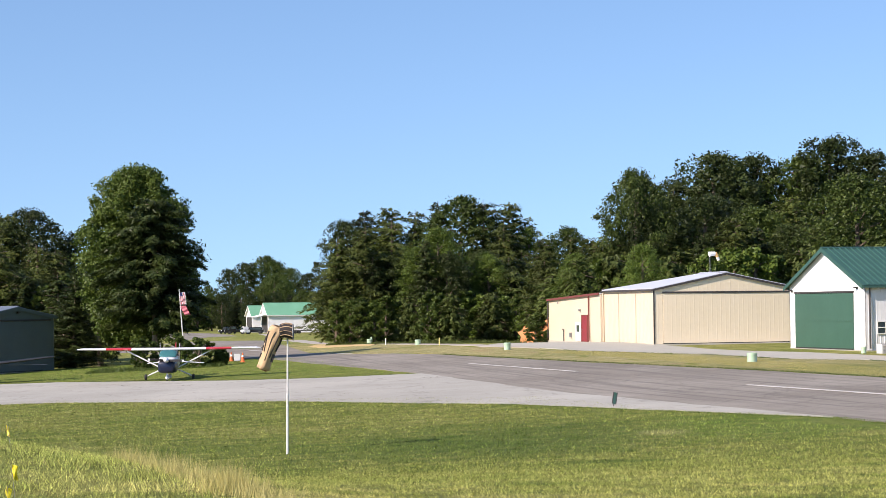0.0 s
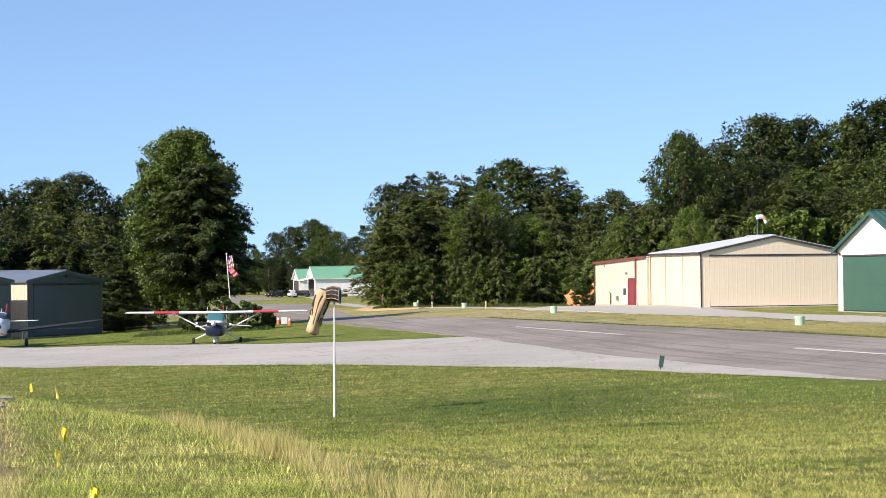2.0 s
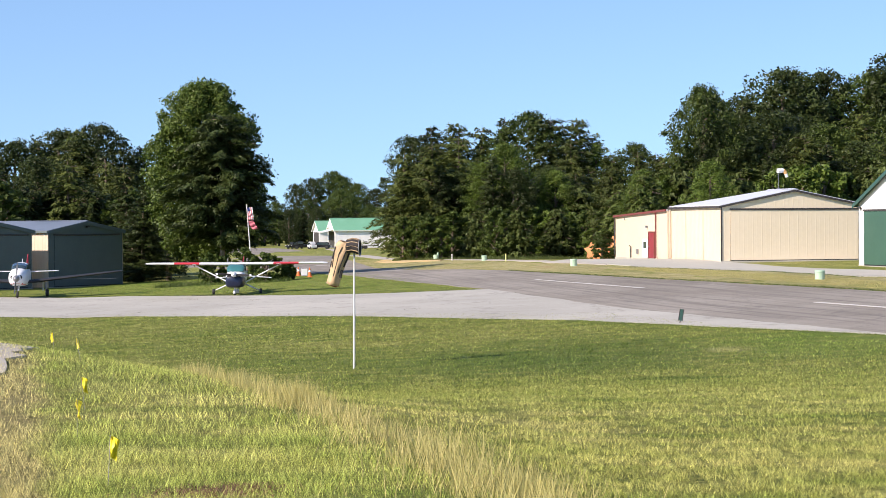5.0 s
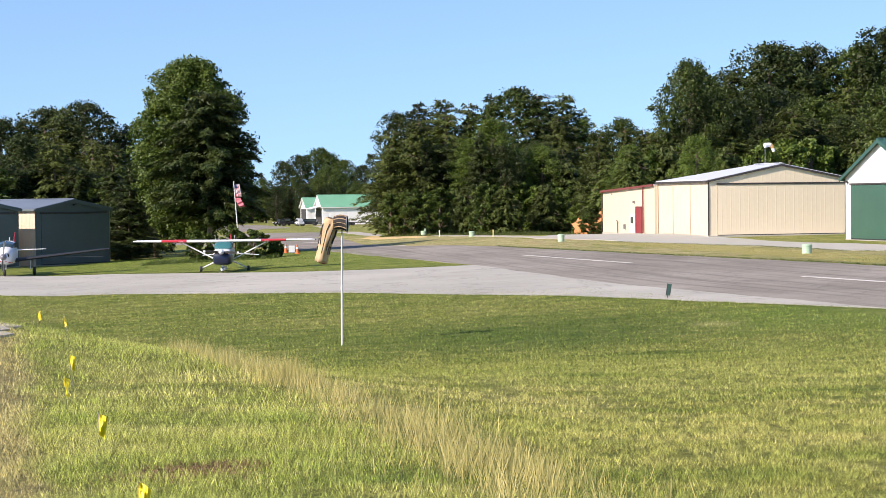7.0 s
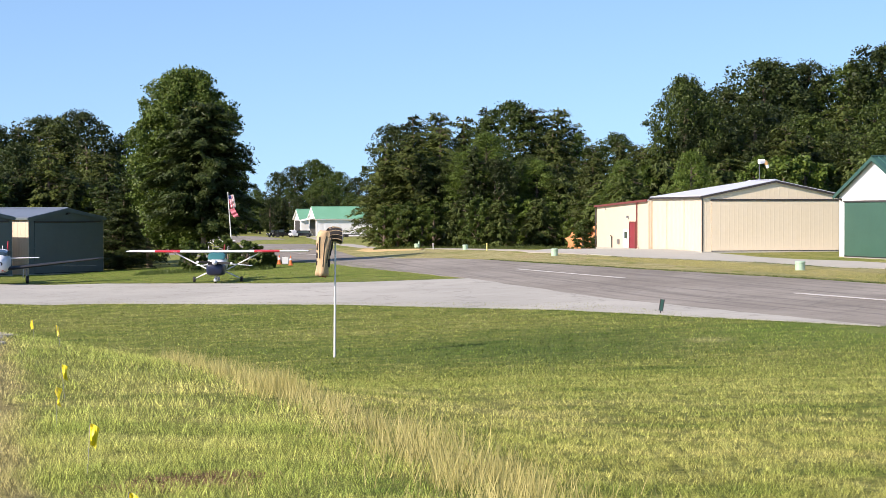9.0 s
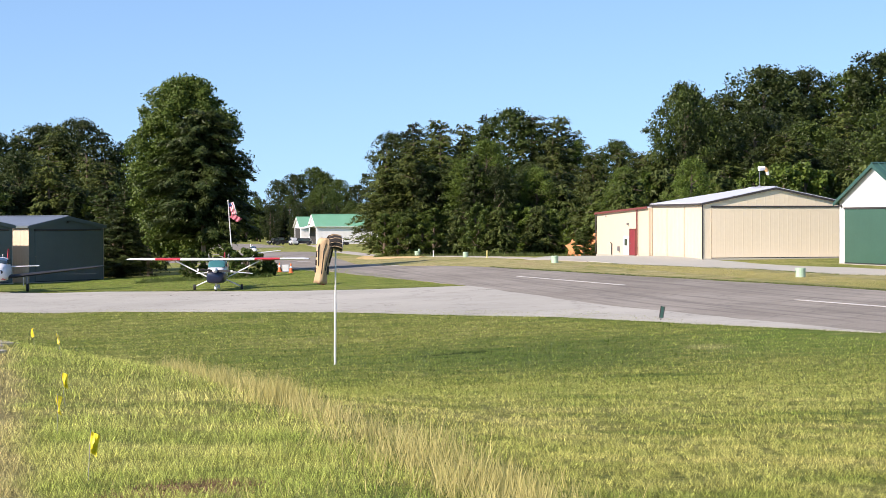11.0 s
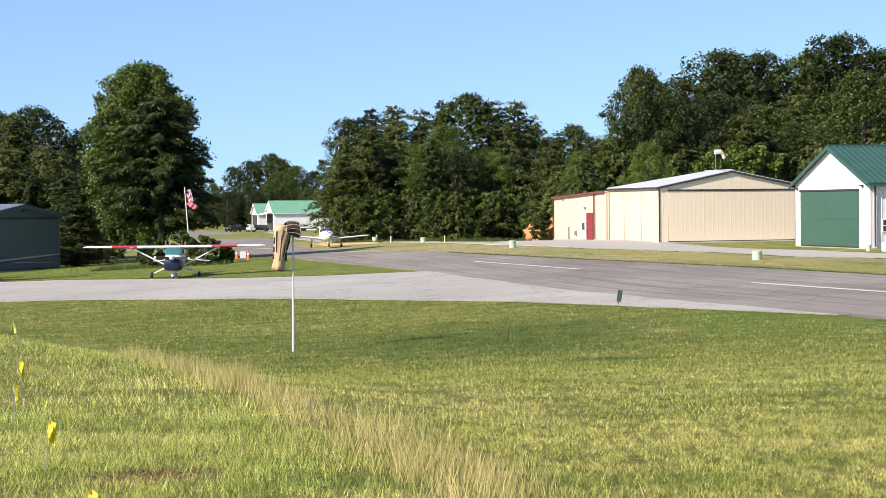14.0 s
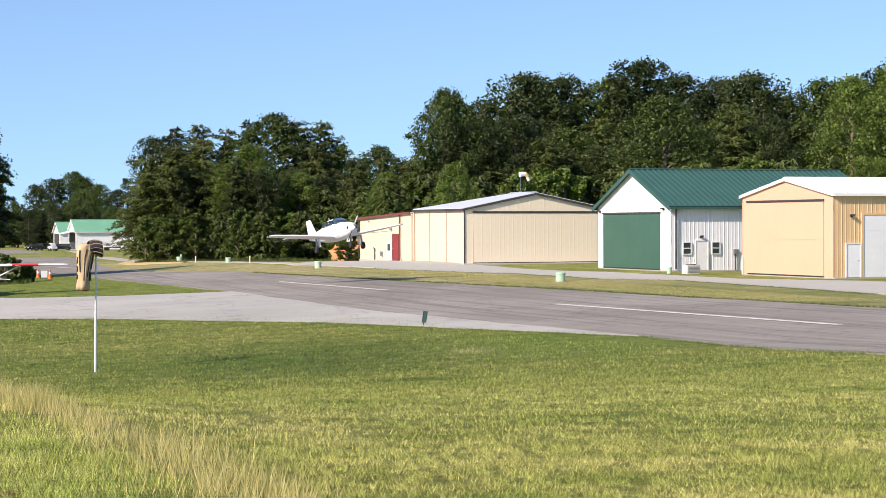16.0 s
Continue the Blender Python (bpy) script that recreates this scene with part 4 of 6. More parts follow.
def conifer(name, h, w, foot, count, material, seed, label, leaf=0.3, droop=0.25, group="trees round the airfield", tier=0.04, arms=9, peak=0.62):
    """A pine or cedar: whorls of boughs with feathered, drooping sprays."""
    rng = np.random.default_rng(seed)
    pr = random.Random(seed)
    t = thing(name, Matrix(), label, "tree", group)
    bm = tube([(0, 0, -0.3), (0, 0, h * 0.5), (0, 0, h * 0.98)], [0.015 * h + 0.05, 0.01 * h + 0.03, 0.02], 8)
    boughs = []
    z = foot
    while z < h * 0.97:
        u = (z - foot) / (h - foot)
        reach = w / 2 * (1 - u) ** peak * (0.75 + 0.25 * min(1, u * 6))
        for k in range(arms):
            a = pr.uniform(0, 6.283)
            L = reach * pr.uniform(0.55, 1.12) + 0.25
            boughs.append((z + pr.uniform(-.3, .3), a, L))
            tip = (math.cos(a) * L, math.sin(a) * L, z + L * (0.3 - droop))
            if k > 2:
                continue
            tube([(0, 0, z), (math.cos(a) * L * .5, math.sin(a) * L * .5, z + L * 0.17), tip], [0.05, 0.035, 0.012], 4, bm, False)
        z += h * tier
    wts = np.array([b[2] ** 1.3 for b in boughs])
    pick = rng.choice(len(boughs), count, p=wts / wts.sum())
    B = np.array(boughs)[pick]
    q = rng.uniform(0.12, 1.08, count) ** 0.7
    # side twigs leave the bough at fixed stations and carry the sprays
    twig = np.round(rng.uniform(-3.5, 3.5, count)) / 3.5
    side = (twig + rng.normal(size=count) * 0.09) * 0.27 * B[:, 2] * (1.12 - q * 0.85)
    x = np.cos(B[:, 1]) * B[:, 2] * q - np.sin(B[:, 1]) * side
    y = np.sin(B[:, 1]) * B[:, 2] * q + np.cos(B[:, 1]) * side
    zz = B[:, 0] + B[:, 2] * (0.62 * q - (0.32 + droop) * q * q) - np.abs(side) * 0.25 + rng.normal(size=count) * 0.08 * (1 + B[:, 2] * 0.1)
    cs = np.stack([x, y, np.minimum(zz, h)], 1)
    ns = np.stack([np.cos(B[:, 1]) * 0.35, np.sin(B[:, 1]) * 0.35, np.full(count, 0.9)], 1) + rng.normal(size=(count, 3)) * 0.4
    ns /= np.linalg.norm(ns, axis=1)[:, None]
    way = np.stack([np.cos(B[:, 1]) - np.sin(B[:, 1]) * twig, np.sin(B[:, 1]) + np.cos(B[:, 1]) * twig, 0.25 - 0.6 * q * droop * 4], 1) + rng.normal(size=(count, 3)) * 0.35
    size = rng.uniform(0.6, 1.3, count) * leaf
    core = rng.random(count) < 0.1
    cs[core] *= np.array([0.6, 0.6, 0.95])
    size[core] *= 1.8
    cr = new("crown", leaf_mesh("crown", cs, ns, size, material, rng, 2.6, way))
    cr.parent = t
    part("trunk", bm, BARK_M, t)
    return t


def plant(proto, x, y, h, rng, h0, wide=1.0, label="", sink=0.1):
    """A copy of a tree at a place, scaled to a height."""
    t = copy_thing(proto, pose(x, y, terrain(x, y) - sink, rng.uniform(-2, 2), rng.uniform(-2, 2), rng.uniform(0, 360)))
    k = h / h0
    t.scale = (k * wide, k * wide, k)
    if label:
        t["label"] = label
    return t


OAK = [broadleaf("oak_tree", 16, 12.0, 2.0, 17500, LEAF_BROAD_M, 11, "tall leafy oak in full summer leaf", leaf=0.172),
       broadleaf("poplar_tree", 16, 10.0, 1.5, 16500, LEAF_YELLOW_M, 12, "tall yellow-green poplar in summer leaf", leaf=0.155, blunt=2.0),
       broadleaf("maple_tree", 16, 11.0, 1.0, 17500, LEAF_DARK_M, 13, "dark green broad-leaved tree in the woods", leaf=0.172)]
PINE = [conifer("pine_tree", 16, 10.5, 0.8, 13800, LEAF_PINE_M, 21, "dark green pine with drooping boughs", leaf=0.17),
        conifer("cedar_tree", 16, 8.5, 0.3, 13000, LEAF_DARK_M, 22, "dense dark cedar at the edge of the woods", leaf=0.165, droop=0.12),
        conifer("pine_tree", 16, 11.0, 3.0, 13000, LEAF_PINE_M, 23, "tall pine with open boughs", leaf=0.175, droop=0.1)]
PROTO = OAK + PINE
SMALL = [broadleaf("sapling", 6, 5.0, 0.3, 5200, LEAF_BROAD_M, 51, "young leafy tree at the edge of the woods", leaf=0.18, lobes=26),
         broadleaf("sapling", 6, 4.6, 0.2, 5000, LEAF_YELLOW_M, 52, "young yellow-green tree at the edge of the woods", leaf=0.18, lobes=26),
         conifer("young_cedar", 6, 4.0, 0.1, 5200, LEAF_DARK_M, 53, "young dark cedar at the edge of the woods", leaf=0.165, droop=0.12),
         conifer("young_pine", 6, 4.6, 0.2, 5200, LEAF_YOUNG_M, 54, "young pine at the edge of the woods", leaf=0.17)]
for k, pt in enumerate(SMALL):
    pt.matrix_basis = pose(58 + 9 * k, 236, terrain(58 + 9 * k, 236) - 0.1, 0, 0, 40 * k)
for k, pt in enumerate(PROTO):
    pt.matrix_basis = pose(60 + 14 * k, 250, terrain(60 + 14 * k, 250) - 0.1, 0, 0, 40 * k)


def wood(rows, y0, y1, gap, seed, kinds, fit=1.0, cover=(1.0,)):
    """Trees under a skyline. rows: slope across, and the height of the tree tops over the eye per metre of distance."""
    rng = random.Random(seed)
    sl, top = [r[0] for r in rows], [r[1] for r in rows]
    for level in cover:
        a = sl[0] + rng.uniform(0, gap)
        while a < sl[-1]:
            y = y0 + (y1 - y0) * (level if len(cover) > 1 else rng.random()) + rng.uniform(-4, 4)
            x = a * y
            zt = float(np.interp(a, sl, top)) * y
            h = (zt - terrain(x, y)) * (1.0 if level == cover[-1] else rng.uniform(0.5, 0.85))
            kind = rng.choice(kinds)
            p, h0 = (PROTO[kind], 16) if h > 9.5 else (SMALL[(0, 1, 0, 3, 2, 3)[kind]], 6)
            plant(p, x, y, max(2.0, h * fit * rng.uniform(0.95, 1.05)), rng, h0, rng.uniform(0.85, 1.2))
            a += gap * rng.uniform(0.7, 1.3)


def sl(*pts):
    """Slopes from the level line through the eye: across and up, in thousandths."""
    return [(a / 1000, b / 1000) for a, b in pts]


# woods behind the slate hangars
wood(sl((-290, 45), (-218, 45), (-207, 48), (-190, 44), (-172, 55), (-162, 43), (-150, 38)), 205, 235, 0.011, 31, [3, 4, 5, 3, 2], cover=(0.0, 0.5, 1.0))
wood(sl((-280, 20), (-200, 20), (-150, 16)), 192, 202, 0.016, 38, [2, 4])
# far wood beyond the lane
wood(sl((-150, 2), (-112, 5), (-80, 8), (-25, 8)), 552, 566, 0.006, 41, [2, 0, 4])
wood(sl((-150, 9), (-110, 10), (-90, 11), (-80, 19), (-72, 21), (-61, 26), (-50, 21), (-38, 19), (-25, 16)), 585, 640, 0.0085, 32, [0, 0, 2], cover=(0.0, 1.0))
# the grove in the middle
wood(sl((-24, 36), (-17, 44), (-12, 48), (8, 51), (24, 52), (34, 54), (44, 51), (54, 57), (66, 46), (73, 38), (80, 33), (94, 40), (102, 33), (110, 34)), 262, 300, 0.0125, 33, [3, 4, 5, 3, 0, 2, 1], cover=(0.0, 0.5, 1.0))
# the wood behind the hangars
wood(sl((119, 66), (121, 68), (130, 64), (141, 62), (150, 70), (157, 79), (170, 80), (184, 77), (192, 66), (198, 72), (208, 79), (218, 82), (240, 80), (255, 76), (275, 78), (295, 72), (325, 76), (345, 84), (380, 80), (430, 80)), 205, 240, 0.017, 34, [2, 0, 0, 2, 5, 1, 2], 0.96, cover=(0.0, 0.5, 1.0))
wood(sl((128, 50), (150, 58), (170, 66), (200, 62), (260, 66), (330, 66), (430, 66)), 246, 262, 0.016, 40, [2, 4, 2], 1.0, cover=(0.0, 1.0))
oak = random.Random(9)
for a, y, up, wide in ((0.1225, 206, 0.066, 0.8), (0.328, 200, 0.074, 0.9), (0.356, 196, 0.082, 1.0)):
    plant(PROTO[0] if a < 0.2 else PROTO[1], a * y, y, up * y - terrain(a * y, y), oak, 16, wide)
# low growth in front of the woods
wood(sl((75, 14), (90, 22), (110, 26), (125, 22), (150, 28), (175, 26), (200, 26), (260, 30), (330, 34), (420, 34)), 188, 203, 0.0105, 35, [3, 3, 4, 1, 5])
wood(sl((76, 33), (94, 39), (102, 34), (112, 37), (122, 33), (140, 36), (170, 38), (215, 38)), 204, 214, 0.009, 39, [3, 5, 4, 5])
wood(sl((-25, 22), (-10, 26), (5, 28), (18, 33), (24, 40), (30, 26), (45, 28), (60, 20), (76, 10)), 246, 256, 0.0085, 36, [3, 4, 1, 2, 0])
wood(sl((-30, 3), (0, 6), (30, 8), (60, 6), (72, 4)), 238, 244, 0.0065, 37, [1, 0, 3, 0])

bright = random.Random(8)
for a, y, up in ((0.024, 248, 0.039), (0.014, 250, 0.03), (0.05, 250, 0.026), (0.092, 192, 0.026), (0.125, 190, 0.03)):
    plant(PROTO[1], a * y, y, up * y - terrain(a * y, y), bright, 16, 1.15)

# the great tree behind the parked aircraft and its darker neighbour
big = broadleaf("tulip_tree", 17.1, 11.4, 1.5, 95000, LEAF_YELLOW_M, 41, "great yellow-green tulip tree behind the parked aircraft", lobes=170, leaf=0.165, blunt=3.0)
big.matrix_basis = pose(-21.8, 178, terrain(-22.1, 178) - 0.1, 0, 0, 20)
big2 = conifer("cedar_tree", 14.0, 11.0, 2.8, 46000, LEAF_DARK_M, 42, "dark brownish cedar beside the great tree", leaf=0.16, droop=0.2, peak=0.45)
big2.matrix_basis = pose(-19.7, 172, terrain(-18.6, 172) - 0.1, 0, 0, 80)
rb = random.Random(5)
for a, y, up, wide in ((-0.19, 198, 0.034, 1.25), (-0.226, 200, 0.032, 1.25), (-0.163, 203, 0.024, 1.2), (-0.026, 252, 0.037, 1.25), (-0.012, 250, 0.042, 1.2), (0.002, 254, 0.045, 1.2)):
    plant(PROTO[3], a * y, y, up * y - terrain(a * y, y), rb, 16, wide)
plant(PROTO[4], -28.0, 182, 8, rb, 16, 1.5)
plant(PROTO[2], -26.5, 188, 11, rb, 16, 1.1)
plant(PROTO[4], -30.5, 190, 9, rb, 16, 1.4)
for x, y, w, h in ((-18.9, 158, 3.2, 2.3), (-14.6, 156, 3.6, 2.2), (-16.5, 160, 2.6, 2.6), (-12.9, 157, 1.8, 1.4)):
    s = broadleaf("shrub", h, w, 0.1, 5200, LEAF_BROAD_M, int(x * -10), "rounded green shrub on the grass island", "shrub", 22, 0.14, group="shrubs on the grass island")
    s.matrix_basis = pose(x, y, terrain(x, y) - 0.05)


# ---- grass ----
def land(x, y):
    """The lie of the land for many points at once."""
    def st(a, b, v):
        q = np.clip((v - a) / (b - a), 0, 1)
        return q * q * (3 - 2 * q)
    s = (x - 32.4 + 0.188 * y) * 0.983
    a = -2.75 + np.where(s < 0, 0.045 * np.maximum(s, -32), 0.035 * np.minimum(s, 6))
    a = a + 0.008 * (np.clip(y, 90, 160) - 90) + 0.40 * st(148, 168, y) * st(-4, 10, s) - 0.0078 * (np.clip(y, 165, 320) - 165)
    left = 1 - st(-4.5, 2.5, x - 3.6 + 0.245 * y)
    k = st(12 + 18 * left, 62 + 23 * left, y)
    return -1.6 + (a + 1.6) * k - 0.00833 * np.clip(y, -20, 480) + 1.1 * st(420, 480, y)


def blades(name, x, y, h, w, lean, material, label, seed, sink=0.01):
    rng = np.random.default_rng(seed)
    n = len(x)
    z = land(x, y) - sink
    a = rng.uniform(0, 2 * np.pi, n)
    dx, dy = np.cos(a) * w / 2, np.sin(a) * w / 2
    b = rng.uniform(0, 2 * np.pi, n)
    co = np.empty((n, 3, 3))
    co[:, 0] = np.stack([x - dx, y - dy, z], 1)
    co[:, 1] = np.stack([x + dx, y + dy, z], 1)
    co[:, 2] = np.stack([x + np.cos(b) * lean * h, y + np.sin(b) * lean * h, z + h], 1)
    me = bpy.data.meshes.new(name)
    me.vertices.add(n * 3)
    me.vertices.foreach_set("co", co.ravel())
    me.loops.add(n * 3)
    me.loops.foreach_set("vertex_index", np.arange(n * 3))
    me.polygons.add(n)
    me.polygons.foreach_set("loop_start", np.arange(0, n * 3, 3))
    me.polygons.foreach_set("loop_total", np.full(n, 3))
    me.update(calc_edges=True)
    me.materials.append(material)
    return tagged(new(name, me), label, "grass", kind="stuff")


def scatter(n, y0, y1, seed, a0=-0.26, a1=0.38, power=1.0):
    rng = np.random.default_rng(seed)
    q = rng.random(n)
    y = (y0 ** power + q * (y1 ** power - y0 ** power)) ** (1 / power)
    return rng.uniform(a0, a1, n) * y, y, rng


def edge_of(x, y):
    """Distance across the line where the mown lawn meets the long grass; negative in the long grass."""
    return x - 3.6 + 0.245 * y + 0.25 * np.sin(y * 1.7) + 0.15 * np.sin(y * 4.3 + 1)


def clump(x, y, f):
    return 0.5 + 0.5 * np.sin(x * f + 2.1 * np.sin(y * f * 0.7)) * np.sin(y * f * 0.83 + 1.7 * np.sin(x * f * 0.6))


def patch(x, y, size, rng):
    """A random value for each tuft-sized patch of ground, with ragged borders."""
    i = np.floor(x / size + rng.normal(size=len(x)) * 0.3)
    j = np.floor(y / (size * 3.5) + rng.normal(size=len(x)) * 0.3)
    v = np.sin(i * 12.9898 + j * 78.233) * 43758.5453
    return v - np.floor(v)


for y0, y1, n, wide, seed in ((7.5, 18, 460000, 0.0038, 61), (16, 58, 560000, 0.006, 62)):
    x, y, rng = scatter(n, y0, y1, seed, -0.30, 0.38, 1.3 if y0 < 10 else 0.9)
    d = edge_of(x, y)
    c = clump(x, y, 2.3) * 0.5 + clump(x, y, 9.0) * 0.5
    v = patch(x, y, 0.05 if y0 < 10 else 0.08, rng)
    bare_gap = ((x + 1.6) / 0.62) ** 2 + ((y - 12.95) / 0.45) ** 2 < rng.uniform(0.0, 1.1, len(x))
    thin = rng.random(len(x)) > np.clip((y - 26) / 32, 0, 1)
    if y0 < 10:
        thin &= rng.random(len(x)) > np.clip((y - 15.5) / 2.5, 0, 1)
    else:
        thin &= rng.random(len(x)) < np.clip((y - 15.5) / 2.5, 0, 1)
    w = wide * np.clip(y / 30, 1, 1.8) if y0 > 10 else np.full(len(x), wide)
    ok = thin & ~bare_gap
    k = (d < -0.2) & ok & (rng.random(len(x)) < 0.25 + 0.9 * c)
    blades("long_grass", x[k], y[k], (0.02 + 0.065 * c[k]) * rng.uniform(0.4, 1.6, k.sum()), w[k] * rng.uniform(0.5, 1.2, k.sum()), 0.6, BLADE_M, "long unmown green grass on the terrace", seed)
    ok &= (d > 0.1) & (rng.random(len(x)) < 0.2 + 1.1 * v)
    for k, mat, up in ((ok & (v > 0.4), LAWN_M, 1.0), (ok & (v <= 0.4), LAWN_DARK_M, 0.5)):
        blades("lawn_grass", x[k], y[k], up * (0.014 + 0.026 * v[k]) * rng.uniform(0.6, 1.4, k.sum()), w[k] * rng.uniform(0.7, 1.5, k.sum()), 0.7, mat, "short mown grass with straw tones", seed + 10, 0.001)
x, y, rng = scatter(270000, 24, 112, 63, -0.26, 0.4, 1.7)
near = rng.random(len(x)) < np.clip((y - 24) / 26, 0, 1)
keep = (y < 96 - 1.15 * x - 0.012 * np.abs(x) * x) & (x < 30.5 - 0.245 * y) | (x < 3.5) & (y < 90 - 0.55 * np.minimum(x, 0) * 1.0 - x * 1.2)
keep &= y < 94 - 0.95 * x
keep &= (x < 27.6 - 0.24 * y) & near
x, y = x[keep], y[keep]
v = patch(x, y, 0.16, rng)
for k, mat in ((v > 0.38, LAWN_FAR_M), (v <= 0.38, LAWN_DARK_M)):
    m = k.sum()
    blades("lawn_grass", x[k], y[k], rng.uniform(0.03, 0.08, m), rng.uniform(0.018, 0.048, m) * np.clip(y[k] / 70, 0.5, 1.2), 0.55, mat, "short mown grass falling to the taxiway", 64)
# dry stems along the mowing line
rng = np.random.default_rng(65)
n = 52000
y = 8 + 24 * rng.random(n) ** 1.3
off = rng.normal(size=n) * 0.36 * np.minimum(1, 14 / y) * (0.55 + 0.45 * clump(y * 0 + 1, y, 0.9)) - 0.2
x = 3.6 - 0.245 * y + off
ok = patch(x, y, 0.13, rng) ** 1.6 * 1.15 * (0.35 + 0.65 * clump(x, y, 1.7)) - np.clip((y - 14) / 18, 0, 0.8) * 0.35 > rng.random(n) * 0.9
x, y = x[ok], y[ok]
n = len(x)
blades("dry_stems", x, y, rng.uniform(0.06, 0.34, n) * (0.5 + 0.6 * clump(x, y, 3.1)), rng.uniform(0.0035, 0.0085, n), 0.4, STRAW_M, "dry straw-coloured stems along the mowing line", 66)
n = 5000
y = 8 + 26 * rng.random(n)
x = -rng.uniform(0.05, 0.26, n) * y
ok = (clump(x, y, 1.1) > 0.72) & (edge_of(x, y) < -0.4)
blades("dry_stems", x[ok], y[ok], rng.uniform(0.04, 0.13, ok.sum()), rng.uniform(0.003, 0.006, ok.sum()), 0.6, STRAW_M, "dry stems scattered in the long grass", 67)
# rough edge of weeds before the woods
rng = np.random.default_rng(68)
n = 22000
q = rng.random(n)
x = -7.5 + 25.5 * q
y = 240 - 50 * q + 8 * rng.random(n)
blades("weeds", x, y, rng.uniform(0.1, 0.7, n) * (0.2 + 0.8 * clump(x, y, 0.7)) * rng.uniform(0.4, 1.0, n), rng.uniform(0.04, 0.09, n), 0.7, LEAF_YOUNG_M, "tall weeds at the edge of the woods", 69)
n = 9000
x = rng.uniform(-23, -12.5, n)
y = 153.5 + 6 * rng.random(n)
blades("weeds", x, y, rng.uniform(0.1, 0.6, n) * clump(x, y, 0.9), rng.uniform(0.02, 0.05, n), 0.4, LEAF_BROAD_M, "tall weeds round the shrubs", 70)
# weeds in the cracks of the taxiway
rng = np.random.default_rng(71)
n = 420
k = rng.integers(0, 6, n)
x = np.array([-2.2, -16.4, -17.6, -12.0, 2.6, 6.3])[k] + rng.normal(size=n) * np.array([0.35, 0.25, 0.4, 0.2, 0.5, 0.3])[k]
y = np.array([100.5, 126.5, 112.0, 121.5, 113.5, 84.0])[k] + rng.normal(size=n) * 0.35
blades("weeds", x, y, rng.uniform(0.02, 0.08, n), rng.uniform(0.02, 0.05, n), 1.2, LEAF_DARK_M, "small dark weeds in the pavement cracks", 72, 0.0)
# clods on the bare patches
rng = np.random.default_rng(73)
n = 5200
k = rng.integers(0, 3, n)
x = np.array([-1.6, -1.35, -1.85])[k] + rng.normal(size=n) * np.array([0.2, 0.13, 0.12])[k]
y = np.array([12.95, 13.3, 12.6])[k] + rng.normal(size=n) * np.array([0.22, 0.12, 0.1])[k]
blades("bare_soil", x, y, rng.uniform(0.01, 0.028, n), rng.uniform(0.015, 0.05, n), 1.6, SOIL_M, "crumbled brown soil on a bare patch", 74)
# longer grass that hangs over the edge of the pavement
edge = [(26.0, 10), (16.75, 46), (14.0, 63.3), (4.9, 82.9), (-0.6, 90.8), (-5.1, 96.7), (-17.8, 108.5), (-24.5, 111.4), (-46, 122.6)]
rng = np.random.default_rng(75)
px, py = [], []
for (x0, y0), (x1, y1) in zip(edge, edge[1:]):
    m = int(150 * math.hypot(x1 - x0, y1 - y0))
    q = rng.random(m)
    px.append(x0 + (x1 - x0) * q + rng.normal(size=m) * 0.1)
    py.append(y0 + (y1 - y0) * q - 0.12 + rng.normal(size=m) * 0.18)
px, py = np.concatenate(px), np.concatenate(py)
blades("edge_grass", px, py, rng.uniform(0.03, 0.085, len(px)), rng.uniform(0.012, 0.03, len(px)), 0.6, LEAF_YELLOW_M, "longer grass along the pavement edge", 76)
# darker grass along the far runway edge and the driveway
px, py = [], []
for line in ([(4.0, 153.4), (12.2, 124.4), (18.7, 102.4), (23.1, 84.8), (25.9, 70.8)], [(31.2, 91.2), (29.4, 104.9), (27.7, 116.7), (24.0, 121.5), (21.1, 135.3), (16.6, 145), (13.2, 152.5)], [(1.6, 120.4), (-4, 121.9), (-9.9, 125.8), (-15.5, 132), (-22.6, 139.5), (-31.3, 143.8)]):
    for (x0, y0), (x1, y1) in zip(line, line[1:]):
        m = int(60 * math.hypot(x1 - x0, y1 - y0))
        q = rng.random(m)
        px.append(x0 + (x1 - x0) * q + rng.normal(size=m) * 0.12)
        py.append(y0 + (y1 - y0) * q + rng.normal(size=m) * 0.2)
px, py = np.concatenate(px), np.concatenate(py)
# Along the island the dark blade colour stands for the shaded pavement edge.
blades("edge_grass", px, py, rng.uniform(0.03, 0.11, len(px)), rng.uniform(0.03, 0.06, len(px)), 0.6, LEAF_BROAD_M, "dark green grass and painted edge shade along the pavement", 80)
# tufts on the grass island and the verge
rng = np.random.default_rng(77)
n = 42000
y = rng.uniform(121, 182, n)
x = 32.0 - 0.188 * y - 8.2 - 26 * rng.random(n) ** 0.8
ok = y > 122 + (1.5 - x) * 0.83
blades("island_grass", x[ok], y[ok], rng.uniform(0.03, 0.09, ok.sum()), rng.uniform(0.03, 0.07, ok.sum()), 1.0, ISLAND_BLADE_M, "short bright grass on the island", 78)
n = 30000
y = rng.uniform(82, 150, n)
x = 32.0 - 0.188 * y + 7.2 + 5.2 * rng.random(n)
blades("verge_grass", x, y, rng.uniform(0.02, 0.08, n), rng.uniform(0.03, 0.06, n), 1.2, VERGE_BLADE_M, "dry yellowish grass on the verge", 79)


